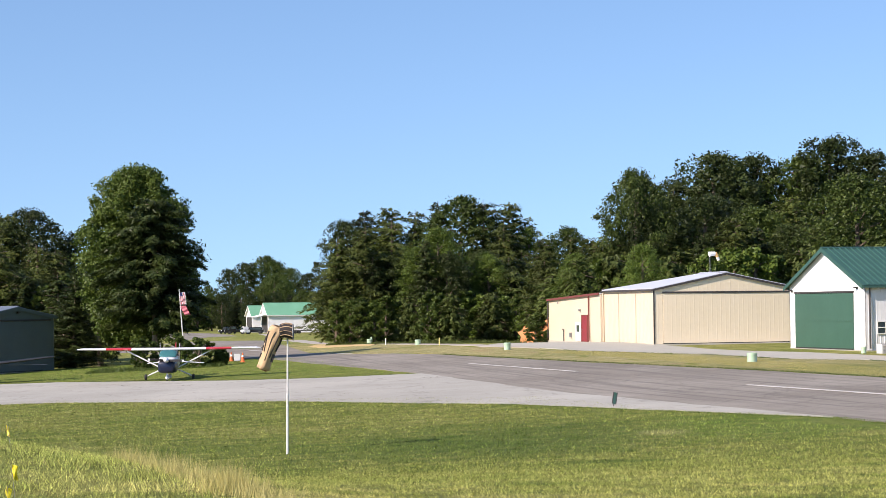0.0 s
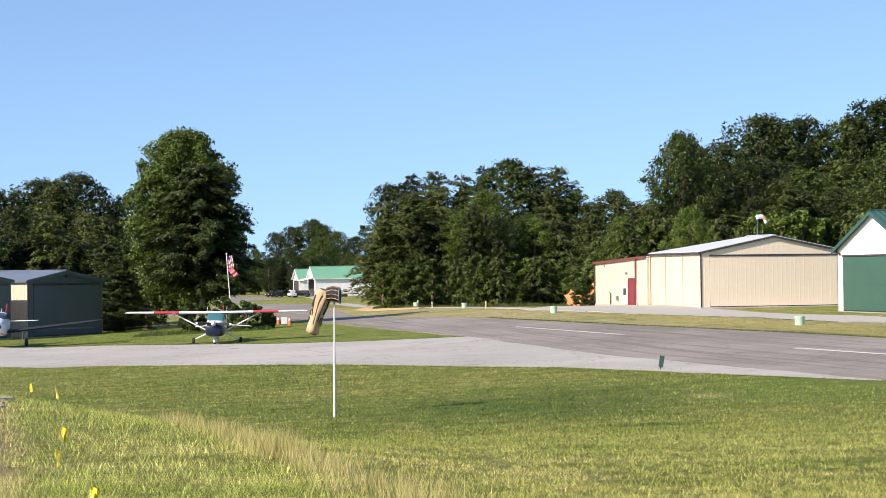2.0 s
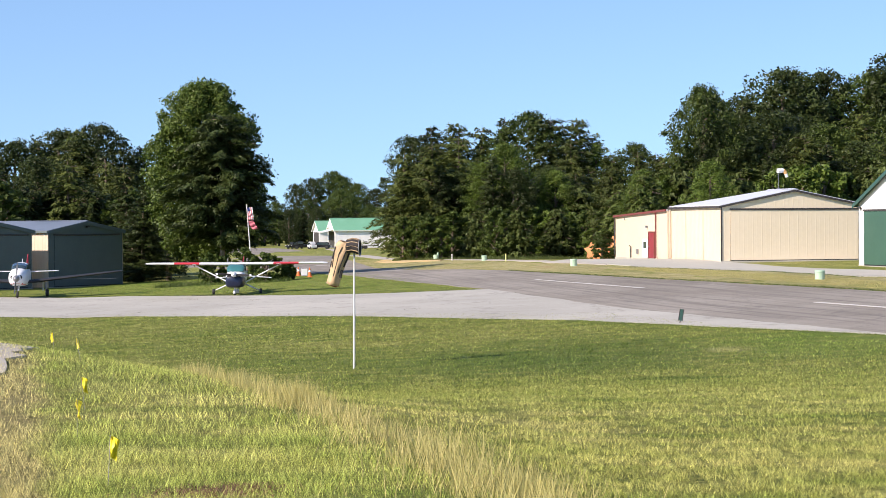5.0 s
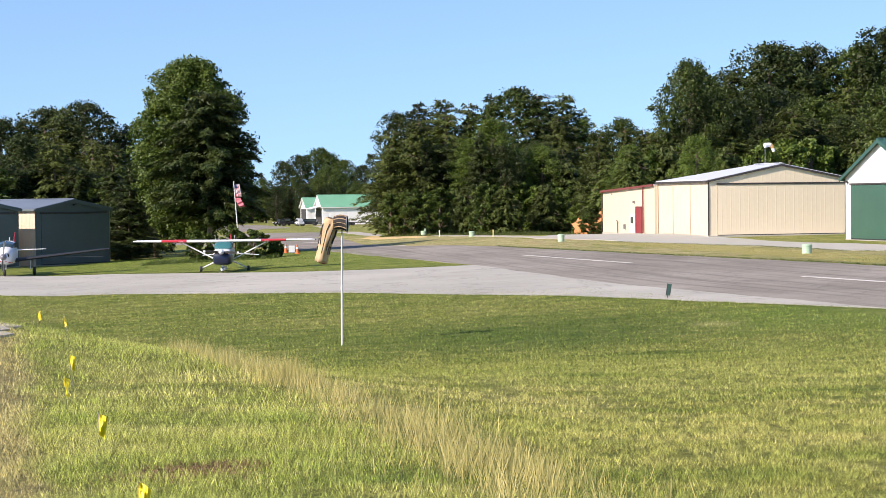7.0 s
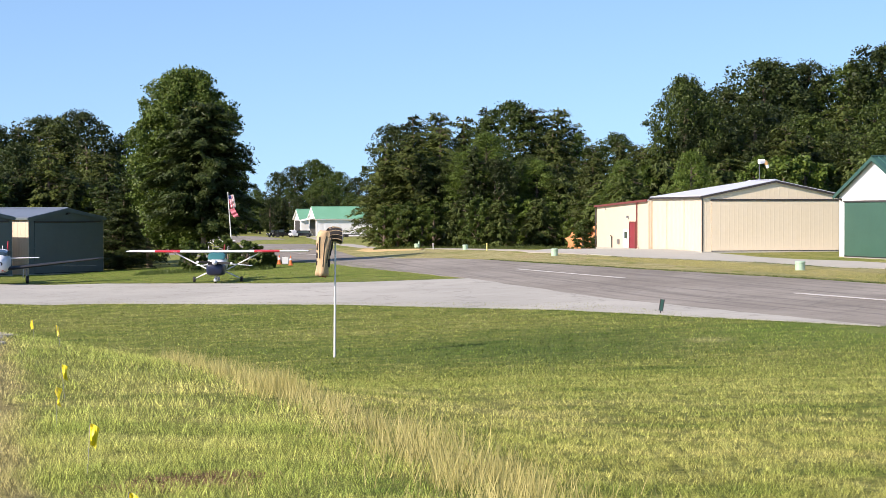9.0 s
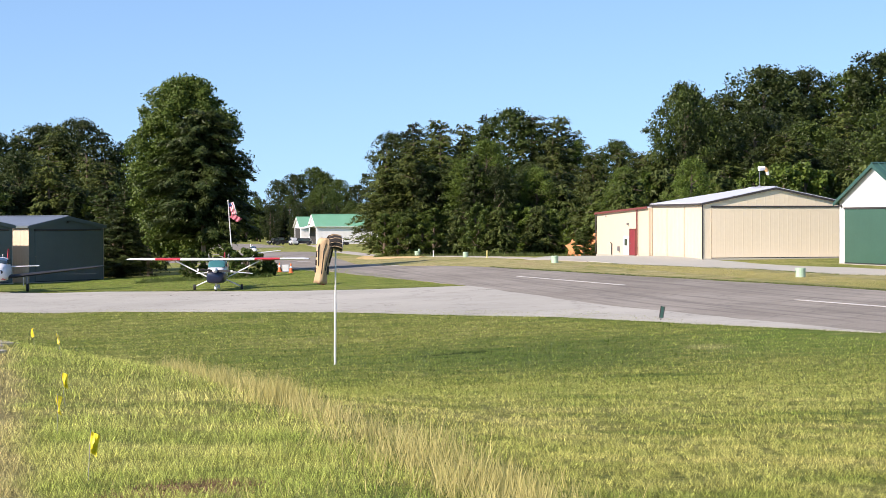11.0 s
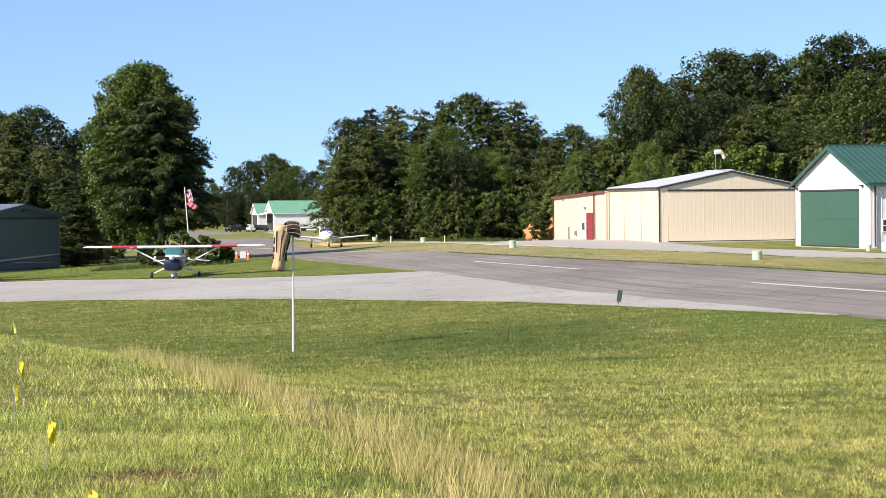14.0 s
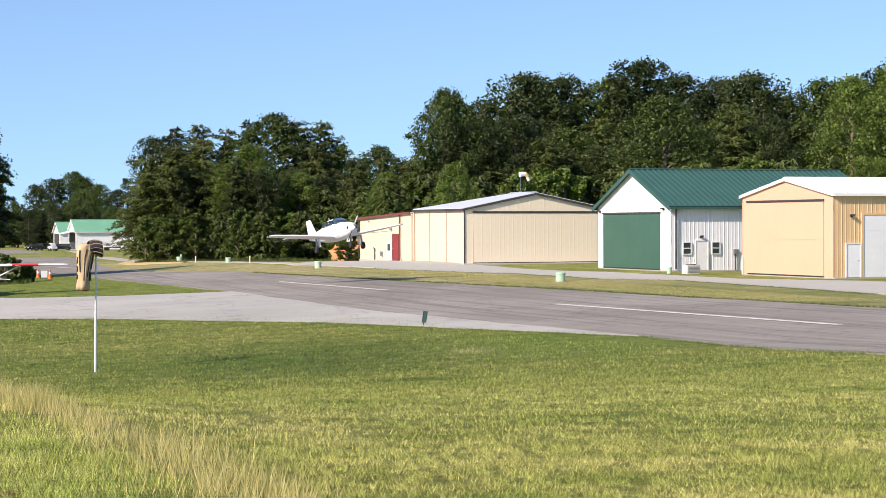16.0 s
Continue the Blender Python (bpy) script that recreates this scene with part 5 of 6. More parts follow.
# ---- aircraft ----
def loft(stations, sides=20, power=2.4, cap=True):
    """Rings along y: (y, centre height, half width, half height)."""
    bm = bmesh.new()
    rings = []
    for y, zc, hw, hh in stations:
        ring = []
        for k in range(sides):
            a = 2 * math.pi * k / sides
            c, s = math.cos(a), math.sin(a)
            ring.append(bm.verts.new((math.copysign(abs(c) ** (2 / power), c) * hw, y, zc + math.copysign(abs(s) ** (2 / power), s) * hh)))
        rings.append(ring)
    for a, b in zip(rings, rings[1:]):
        for k in range(sides):
            bm.faces.new((a[k], b[k], b[(k + 1) % sides], a[(k + 1) % sides]))
    if cap:
        bm.faces.new(rings[0])
        bm.faces.new(rings[-1][::-1])
    bmesh.ops.recalc_face_normals(bm, faces=bm.faces[:])
    return bm


def foil(sections, upright=False):
    """A wing through sections: (across, leading edge y, chord, height, thickness)."""
    prof = [(0, 0), (0.03, 0.3), (0.12, 0.48), (0.3, 0.55), (0.6, 0.36), (0.85, 0.14), (1, 0.02), (1, -0.02), (0.6, -0.2), (0.3, -0.38), (0.1, -0.36), (0.02, -0.2)]
    bm = bmesh.new()
    rings = []
    for u, le, ch, z, th in sections:
        rings.append([bm.verts.new((dz * th, le - q * ch, u) if upright else (u, le - q * ch, z + dz * th)) for q, dz in prof])
    n = len(prof)
    for a, b in zip(rings, rings[1:]):
        for k in range(n):
            bm.faces.new((a[k], a[(k + 1) % n], b[(k + 1) % n], b[k]))
    bm.faces.new(rings[0])
    bm.faces.new(rings[-1][::-1])
    bmesh.ops.recalc_face_normals(bm, faces=bm.faces[:])
    return bm


def wheel(parent, x, y, r, w, cover=None):
    bm = bmesh.new()
    prof = [(r * 0.55, -w / 2), (r * 0.9, -w / 2), (r, -w * 0.25), (r, w * 0.25), (r * 0.9, w / 2), (r * 0.55, w / 2)]
    rings = [[bm.verts.new((x + o, y + math.cos(a) * q, r + math.sin(a) * q)) for a in [k * math.pi / 8 for k in range(16)]] for q, o in prof]
    for a, b in zip(rings, rings[1:]):
        for k in range(16):
            bm.faces.new((a[k], a[(k + 1) % 16], b[(k + 1) % 16], b[k]))
    bm.faces.new(rings[0][::-1])
    bm.faces.new(rings[-1])
    bmesh.ops.recalc_face_normals(bm, faces=bm.faces[:])
    wh = part("wheel", bm, BLACK_M, parent, smooth=False)
    if cover:
        part("wheel_cover", loft([(y + r * 1.5, r * 1.05, 0.03, 0.05), (y + r * 1.1, r * 1.15, w * 0.75, r * 0.7), (y, r * 1.2, w * 0.85, r * 0.85), (y - r * 1.2, r * 1.15, w * 0.6, r * 0.55), (y - r * 2.2, r * 1.2, 0.03, 0.05)], 14), cover, wh, smooth=True)
    return wh


def blade_pair(length, width, material, tip=None):
    """A two-bladed propeller in the x-z plane, its hub at the origin."""
    bm = bmesh.new()
    for sgn in (1, -1):
        secs = [(0.06, 0.5), (0.3, 1.0), (0.7, 0.95), (0.93, 0.6), (1.0, 0.15)]
        rows = []
        for q, ww in secs:
            tw = radians(55 - 38 * q) * sgn
            cx, cy = width * ww * math.cos(tw) / 2, width * ww * math.sin(tw) / 2
            x = sgn * q * length
            rows.append([bm.verts.new((x, cy, cx)), bm.verts.new((x, 0.02, 0)), bm.verts.new((x, -cy, -cx)), bm.verts.new((x, -0.012, 0))])
        for a, b in zip(rows, rows[1:]):
            for k in range(4):
                bm.faces.new((a[k], a[(k + 1) % 4], b[(k + 1) % 4], b[k]))
        bm.faces.new(rows[-1])
    bmesh.ops.recalc_face_normals(bm, faces=bm.faces[:])
    return bm


def both(build):
    for sgn in (1, -1):
        build(sgn)


def high_wing(m):
    """A single-engined high-wing light aircraft; the nose points to +y."""
    a = thing("high_wing_airplane", m, "parked high-wing light airplane, white with red wing bands and navy cowling", "airplane")
    part("fuselage", loft([(1.0, 1.16, 0.55, 0.36), (0.6, 1.2, 0.57, 0.42), (0.3, 1.3, 0.58, 0.56), (0.0, 1.4, 0.58, 0.66), (-1.2, 1.42, 0.58, 0.68), (-2.2, 1.35, 0.45, 0.5), (-3.8, 1.25, 0.25, 0.3), (-5.6, 1.25, 0.07, 0.16)], power=3), AIR_WHITE_M, a, smooth=True)
    cowl = part("cowling", loft([(2.12, 0.98, 0.44, 0.3), (2.05, 0.95, 0.52, 0.38), (1.5, 0.92, 0.58, 0.42), (0.9, 0.92, 0.59, 0.42), (0.1, 0.98, 0.57, 0.35)], power=4), AIR_BLUE_M, a, "glossy navy blue lower cowling", smooth=True)
    part("upper_cowling", loft([(2.1, 1.36, 0.4, 0.1), (2.02, 1.36, 0.5, 0.14), (1.4, 1.38, 0.56, 0.17), (0.75, 1.42, 0.56, 0.2)], power=3), AIR_WHITE_M, cowl, smooth=True)
    both(lambda s: part("air_intake", boxes((min(s * 0.16, s * 0.42), max(s * 0.16, s * 0.42), 2.09, 2.13, 1.26, 1.42), bevel=0.02), INSIDE_SHADE_M, cowl))
    part("windscreen", loft([(1.0, 1.6, 0.5, 0.04), (0.8, 1.68, 0.55, 0.14), (0.5, 1.78, 0.57, 0.26), (0.25, 1.82, 0.59, 0.26)], power=3), SCREEN_M, a, "tinted turquoise windscreen", smooth=True)
    both(lambda s: part("side_window", boxes((min(s * 0.56, s * 0.61), max(s * 0.56, s * 0.61), -0.9, 0.2, 1.6, 1.95), bevel=0.01), DARK_GLASS_M, a))

    def wing(s):
        w = part("wing", foil([(0, 0.35, 1.6, 2.08, 0.2), (s * 2.6, 0.35, 1.6, 2.1, 0.2), (s * 5.5, 0.2, 1.15, 2.13, 0.14), (s * 5.78, 0.05, 0.8, 2.12, 0.07)]), AIR_WHITE_M, a, smooth=False)
        part("red_band", foil([(s * 2.35, 0.36, 1.62, 2.1, 0.215), (s * 3.95, 0.29, 1.43, 2.114, 0.19)]), AIR_RED_M, w, "red painted wing band")
        part("tip_lamp", tube([(s * 5.76, -0.05, 2.12), (s * 5.84, -0.05, 2.12)], 0.035, 8), DARK_GLASS_M, w)
        part("wing_strut", tube([(s * 0.56, 0.0, 0.85), (s * 2.65, 0.0, 2.0)], 0.045, 8), AIR_WHITE_M, a)
        g = part("gear_leg", tube([(s * 0.5, -0.25, 0.72), (s * 1.0, -0.25, 0.48), (s * 1.44, -0.25, 0.26)], [0.05, 0.045, 0.035], 8), AIR_WHITE_M, a)
        wheel(g, s * 1.5, -0.25, 0.2, 0.15, AIR_WHITE_M)
        part("tailplane", foil([(0, -4.5, 1.1, 1.15, 0.1), (s * 1.85, -4.75, 0.75, 1.0, 0.06)]), AIR_WHITE_M, a)
        part("antenna", tube([(s * 0.6, -0.5, 2.15), (s * 0.62, -0.55, 2.48)], 0.012, 6), AIR_WHITE_M, a)
    both(wing)
    part("fin", foil([(1.3, -4.0, 1.5, 0, 0.1), (2.05, -4.75, 0.95, 0, 0.08), (2.5, -5.1, 0.7, 0, 0.05)], True), AIR_RED_M, a, "red tail fin")
    n = part("nose_gear_leg", tube([(0, 1.4, 0.6), (0, 1.45, 0.2)], 0.05, 8), AIR_WHITE_M, a)
    wheel(n, 0, 1.45, 0.18, 0.13, AIR_WHITE_M)
    p = part("propeller", turned(blade_pair(1.05, 0.2, BLACK_M), pose(0, 2.2, 1.4, 0, -3, 0)), BLACK_M, a, "black propeller with white tips")
    both(lambda s: part("blade_tip", boxes((min(s * 0.98, s * 1.12), max(s * 0.98, s * 1.12), 2.175, 2.225, 1.4 + s * 0.05 - 0.07, 1.4 + s * 0.05 + 0.07), bevel=0.01), AIR_WHITE_M, p))
    part("spinner", loft([(2.5, 1.4, 0.02, 0.02), (2.42, 1.4, 0.09, 0.09), (2.3, 1.4, 0.15, 0.15), (2.12, 1.4, 0.18, 0.18)], 14, 2), AIR_WHITE_M, p, smooth=True)
    return a


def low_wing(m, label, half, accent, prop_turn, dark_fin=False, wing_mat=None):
    """A single-engined low-wing light aircraft with its gear down; the nose points to +y."""
    a = thing("low_wing_airplane", m, label, "airplane")
    part("fuselage", loft([(2.35, 1.12, 0.24, 0.24), (2.2, 1.13, 0.4, 0.38), (1.6, 1.14, 0.52, 0.48), (0.7, 1.18, 0.56, 0.55), (-0.4, 1.2, 0.56, 0.58), (-1.6, 1.22, 0.46, 0.5), (-3.2, 1.27, 0.25, 0.3), (-4.5, 1.32, 0.1, 0.16)], power=2.6), AIR_WHITE_M, a, smooth=True)
    cab = part("cabin_top", loft([(1.0, 1.6, 0.3, 0.04), (0.75, 1.66, 0.42, 0.16), (0.3, 1.74, 0.46, 0.26), (-0.5, 1.76, 0.46, 0.26), (-1.4, 1.66, 0.36, 0.2), (-2.2, 1.5, 0.22, 0.08)], power=2.5), AIR_WHITE_M, a, smooth=True)
    part("windscreen", loft([(1.04, 1.6, 0.28, 0.04), (0.8, 1.69, 0.43, 0.15), (0.42, 1.76, 0.462, 0.25)], power=2.5), DARK_GLASS_M, cab, "dark curved windscreen", smooth=True)

    def half_side(s):
        for y0, y1 in ((-0.02, 0.38), (-0.62, -0.1), (-1.2, -0.74)):
            part("side_window", boxes((min(s * 0.4, s * 0.485), max(s * 0.4, s * 0.485), y0, y1, 1.62, 1.9), bevel=0.02), DARK_GLASS_M, cab)
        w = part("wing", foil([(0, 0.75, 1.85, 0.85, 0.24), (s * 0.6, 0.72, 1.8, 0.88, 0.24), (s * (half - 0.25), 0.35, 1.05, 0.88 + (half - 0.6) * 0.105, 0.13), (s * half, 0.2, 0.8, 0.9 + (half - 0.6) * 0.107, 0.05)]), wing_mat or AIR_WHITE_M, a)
        part("tip_lamp", tube([(s * (half - 0.02), -0.1, 0.9 + (half - 0.6) * 0.107), (s * (half + 0.05), -0.1, 0.9 + (half - 0.6) * 0.107)], 0.05, 8), DARK_GLASS_M, w)
        part("aileron_gap", boxes((min(s * (half * 0.55), s * (half - 0.4)), max(s * (half * 0.55), s * (half - 0.4)), -0.58, -0.55, 1.0, 1.02)), STEEL_M, w)
        g = part("gear_leg", tube([(s * 1.5, 0.1, 0.86), (s * 1.5, 0.1, 0.2)], 0.06, 8), STEEL_M, a)
        part("gear_door", boxes((min(s * 1.3, s * 1.33), max(s * 1.3, s * 1.33), -0.1, 0.3, 0.35, 0.85)), AIR_WHITE_M, g)
        wheel(g, s * 1.55, 0.1, 0.23, 0.16)
        part("tailplane", foil([(0, -3.7, 0.95, 1.38, 0.1), (s * 1.85, -3.95, 0.65, 1.42, 0.05)]), AIR_WHITE_M, a)
        part("air_intake", tube([(s * 0.22, 2.26, 1.2), (s * 0.22, 2.33, 1.2)], 0.12, 12), INSIDE_SHADE_M, a)
    both(half_side)
    part("fin", foil([(1.4, -3.2, 1.5, 0, 0.11), (1.95, -3.7, 1.1, 0, 0.09), (2.45, -4.1, 0.75, 0, 0.05)], True), AIR_WHITE_M if not dark_fin else accent, a)
    part("chin_stripe", loft([(2.32, 0.92, 0.18, 0.07), (2.15, 0.86, 0.33, 0.09), (1.5, 0.8, 0.42, 0.1), (0.6, 0.78, 0.42, 0.1)], 16, 3), accent, a, smooth=True)
    n = part("nose_gear_leg", tube([(0, 1.7, 0.75), (0, 1.78, 0.2)], 0.05, 8), STEEL_M, a)
    part("gear_door", boxes((0.08, 0.1, 1.5, 1.95, 0.4, 0.8), (-0.1, -0.08, 1.5, 1.95, 0.4, 0.8)), AIR_WHITE_M, n)
    wheel(n, 0, 1.78, 0.19, 0.13)
    pr = part("propeller", blade_pair(0.9, 0.11, PROP_M), PROP_M, a)
    pr.matrix_basis = pose(0, 2.45, 1.13, 0, prop_turn, 0)
    part("spinner", loft([(0.32, 0, 0.02, 0.02), (0.22, 0, 0.1, 0.1), (0.05, 0, 0.17, 0.17), (-0.1, 0, 0.2, 0.2)], 14, 2), AIR_WHITE_M if not dark_fin else STEEL_M, pr, smooth=True)
    part("antenna", tube([(0, -1.0, 1.9), (0, -1.1, 2.2)], 0.015, 6), AIR_WHITE_M, a)
    return a, pr


hw = high_wing(pose(-14.2, 132.0, terrain(-14.1, 132.0) + 0.02, 0, 0, 180 + 1))
hw.scale = (1.02, 1.0, 0.95)
parked, _ = low_wing(pose(-30.7, 143.4, terrain(-31, 143) + 0.06, 0, 0, 180 + 6), "parked white low-wing airplane with a red nose stripe", 5.9, AIR_RED_M, 84, True, WING_SHADE_M)
parked.scale = (1.2, 1.2, 1.2)
flyer, flyer_prop = low_wing(pose(9.1, 121, -1), "white low-wing airplane taking off with its gear down", 4.45, AIR_WHITE_M, 20)

# ---- windsocks ----
PX, PY = -3.06, 61.0
PZ = terrain(PX, PY)
sock_pole = thing("windsock_pole", pose(PX, PY, PZ, 0, 0.5, 0), "white two-section steel pole in the grass", "pole")
part("lower_section", tube([(0, 0, -0.2), (0, 0, 1.75)], [0.036, 0.034], 12), POLE_M, sock_pole, smooth=False)
part("upper_section", tube([(0, 0, 1.75), (0, 0, 3.42)], [0.028, 0.025], 12), POLE_M, sock_pole)
part("collar", tube([(0, 0, 1.7), (0, 0, 1.8)], 0.039, 12), POLE_M, sock_pole)
part("swivel", tube([(0, 0, 3.4), (0, 0, 3.6)], 0.03, 10), STEEL_M, sock_pole)


def sock_body(rings, sides=28, fold=0.06, open_ends=True, thick=0.012):
    """A folded fabric tube through rings: centre, radius across, radius deep, and the way it runs."""
    bm = bmesh.new()
    rows = []
    for i, (c, ra, rb, u, v) in enumerate(rings):
        row = []
        for k in range(sides):
            a = 2 * math.pi * k / sides
            f = 1 + fold * math.sin(a * 5 + i * 0.35) + fold * 0.6 * math.sin(a * 9 - i * 0.5)
            row.append(bm.verts.new(Vector(c) + Vector(u) * math.cos(a) * ra * f + Vector(v) * math.sin(a) * rb * f))
        rows.append(row)
    for a, b in zip(rows, rows[1:]):
        for k in range(sides):
            bm.faces.new((a[k], a[(k + 1) % sides], b[(k + 1) % sides], b[k]))
    bmesh.ops.recalc_face_normals(bm, faces=bm.faces[:])
    return bm


def thicken(ob, t):
    md = ob.modifiers.new("thickness", "SOLIDIFY")
    md.thickness = t
    return ob


sock = thing("windsock", pose(PX - 0.02, PY, PZ + 3.62), "faded tan windsock with black stripes hanging limp", "windsock")
X3, Y3, Z3 = (1, 0, 0), (0, 1, 0), (0, 0, 1)
throat_rings = []
for k in range(9):
    q = k / 8
    x = 0.22 - 0.4 * q
    r = 0.25 - 0.03 * q
    throat_rings.append(((x, 0.0, 0.02 + 0.06 * math.sin(q * 2.6)), r * 0.92, r, Z3, Y3))
th = thicken(part("throat", sock_body(throat_rings, fold=0.03), SOCK_DARK_M, sock, "black throat of the sock", smooth=True), 0.012)
for k in range(7):
    a = radians(-100 + k * 33)
    pts = [(0.22 - 0.38 * q, -math.cos(a) * (0.262 - 0.03 * q), 0.02 + 0.06 * math.sin(q * 2.6) + math.sin(a) * (0.242 - 0.028 * q)) for q in (0, 0.3, 0.6, 1.0)]
    part("pale_stripe", tube(pts, 0.006 if k % 2 else 0.011, 5), SOCK_M, th)
part("hoop", tube([(0.22, 0.26 * math.cos(a), 0.02 + 0.24 * math.sin(a)) for a in [2 * math.pi * k / 24 for k in range(25)]], 0.014, 6), STEEL_M, th)
tail_rings = []
for k in range(13):
    q = k / 12
    bend = min(1.0, q * 4.5)
    x = -0.10 * math.sin(bend * 1.57) - 0.02 * q
    z = 0.06 + 0.05 * math.sin(bend * 3.14) - 1.36 * q
    tail_rings.append(((x, 0.0, z), 0.235 - 0.05 * q + 0.02 * math.sin(q * 7), 0.2 - 0.02 * q, X3, Y3))
tl = thicken(part("sock_tail", sock_body(tail_rings, fold=0.085), SOCK_M, sock, "faded tan hanging fabric", smooth=True), 0.012)
tl.matrix_basis = pose(-0.16, 0, 0.12)
for k, (a, q0, q1, w) in enumerate(((-100, 0.12, 0.8, 0.016), (-62, 0.1, 0.72, 0.02), (-138, 0.15, 0.62, 0.018), (-20, 0.2, 0.55, 0.03), (-30, 0.62, 0.8, 0.045), (-165, 0.3, 0.44, 0.03), (-165, 0.5, 0.62, 0.03), (-165, 0.68, 0.78, 0.03))):
    pts = []
    for j in range(5):
        q = q0 + (q1 - q0) * j / 4
        i = int(round(q * 12))
        c, ra, rb, u, v = tail_rings[i]
        f = 1 + 0.085 * math.sin(radians(a) * 5 + i * 0.35) + 0.051 * math.sin(radians(a) * 9 - i * 0.5)
        pts.append((c[0] + math.cos(radians(a)) * ra * f * 1.01, math.sin(radians(a)) * rb * f * 1.02, -1.36 * q + 0.07))
    part("black_stripe", tube(pts, w, 5), SOCK_DARK_M, tl)
part("sock_mouth", tube([(-0.12, 0, -1.26), (-0.13, 0, -1.33)], [0.165, 0.14], 18), SOCK_RED_M, tl, "dark red inner mouth of the sock")

PALE_ORANGE_M = surface("pale_orange_fabric", (0.75, 0.42, 0.14), (0.8, 0.5, 0.2), 3.0, 30, 0.8, relief=0.002)
roof_sock = thing("roof_windsock", tan.matrix_basis @ pose(6.75, 4.6, 5.55), "small white and orange windsock on the hangar roof", "windsock")
part("mast", tube([(0, 0, -0.1), (0, 0, 1.55)], 0.025, 8), STEEL_M, roof_sock)
part("mast_base", boxes((-0.1, 0.1, -0.1, 0.1, -0.15, 0.25), bevel=0.02), STEEL_M, roof_sock)
part("sleeve", tube([(-0.05, 0, 1.62), (0.45, 0, 1.66)], [0.2, 0.17], 14), WHITE_TRIM_M, roof_sock, "white fabric sleeve")
part("orange_sleeve", tube([(0.45, 0, 1.66), (0.62, 0, 1.5), (0.66, 0, 1.38)], [0.17, 0.16, 0.14], 14), PALE_ORANGE_M, roof_sock, "orange fabric band")
part("sleeve_end", tube([(0.66, 0, 1.38), (0.76, 0, 1.12)], [0.14, 0.12], 14), WHITE_TRIM_M, roof_sock)

# ---- flagpole behind the parked airplane ----
FX, FY = -16.8, 165.0
flag_pole = thing("flagpole", pose(FX + 0.32, FY, terrain(FX, FY), 0, -4.0, 0), "thin leaning white flagpole", "flagpole")
part("shaft", tube([(0, 0, -0.2), (0, 0, 6.0)], [0.055, 0.035], 10), POLE_M, flag_pole)
part("finial", tube([(0, 0, 6.0), (0, 0, 6.06), (0, 0, 6.14)], [0.03, 0.07, 0.02], 10), POLE_M, flag_pole)


def cloth(w0, w1, h, material, ripple, drop, x0=0.05):
    """A hanging piece of flag cloth with vertical folds; it runs out along +x and sags by drop."""
    bm = bmesh.new()
    nu, nv = 10, 6
    g = [[bm.verts.new((x0 + (w0 + (w1 - w0) * v / nv) * u / nu, ripple * math.sin(u * 1.5 + v * 0.4) * (u / nu), -h * v / nv - drop * (u / nu) ** 1.3)) for u in range(nu + 1)] for v in range(nv + 1)]
    for v in range(nv):
        for u in range(nu):
            bm.faces.new((g[v][u], g[v + 1][u], g[v + 1][u + 1], g[v][u + 1]))
    return bm


FT = flag_pole.matrix_basis
FLAG_RED_M = surface("red_flag_cloth", (0.62, 0.15, 0.19), (0.7, 0.21, 0.25), 2.0, 20, 0.8, relief=0.003)
FLAG_WHITE_M = surface("white_flag_cloth", (0.75, 0.73, 0.72), (0.7, 0.68, 0.67), 2.0, 20, 0.8, relief=0.003)
FLAG_BLUE_M = surface("blue_flag_cloth", (0.03, 0.05, 0.18), (0.04, 0.06, 0.22), 2.0, 20, 0.8, relief=0.003)
striped = thing("striped_flag", FT @ pose(0, 0, 5.9), "limp red and white striped flag with a blue canton", "flag")
thicken(part("canton", cloth(0.3, 0.3, 0.24, None, 0.06, 0.02), FLAG_BLUE_M, striped), 0.01)
for k in range(6):
    thicken(part("stripe", turned(cloth(0.72 if k < 3 else 1.05, 0.72 if k < 3 else 1.02, 0.1, None, 0.07, 0.02, 0.35 if k < 3 else 0.05), pose(0, 0, -0.07 * k)), FLAG_WHITE_M if k % 2 else FLAG_RED_M, striped), 0.01)
redflag = thing("red_flag", FT @ pose(0, 0, 4.65), "red flag with a white emblem", "flag")
rc = thicken(part("cloth", cloth(0.75, 0.75, 0.45, None, 0.1, 0.28), FLAG_RED_M, redflag), 0.01)
part("emblem", turned(tube([(0, -0.02, 0), (0, 0.02, 0)], 0.11, 14), pose(0.4, -0.09, -0.33)), FLAG_WHITE_M, rc)

# ---- small things on the grass ----
mf = thing("marker_flag", pose(0, 0, 0), "yellow vinyl marker flag on a wire staff", "marker flag", "yellow marker flags")
part("staff", tube([(0, 0, -0.05), (0.01, 0, 0.335)], 0.0022, 5), STEEL_M, mf)
fb = bmesh.new()
fg = [[fb.verts.new((0.012 + 0.055 * u / 4 * (1.1 - 0.4 * v / 5), 0.018 * math.sin(u * 1.4 + v), 0.33 - 0.14 * v / 5 - 0.03 * (u / 4) ** 1.4)) for u in range(5)] for v in range(6)]
for v in range(5):
    for u in range(4):
        fb.faces.new((fg[v][u], fg[v + 1][u], fg[v + 1][u + 1], fg[v][u + 1]))
thicken(part("vinyl", fb, YELLOW_M, mf), 0.002)
rf = random.Random(3)
spots = [(-0.172, 13.4), (-0.187, 16.6), (-0.183, 19.4), (-0.185, 28.5), (-0.198, 31.2), (-0.153, 9.9)]
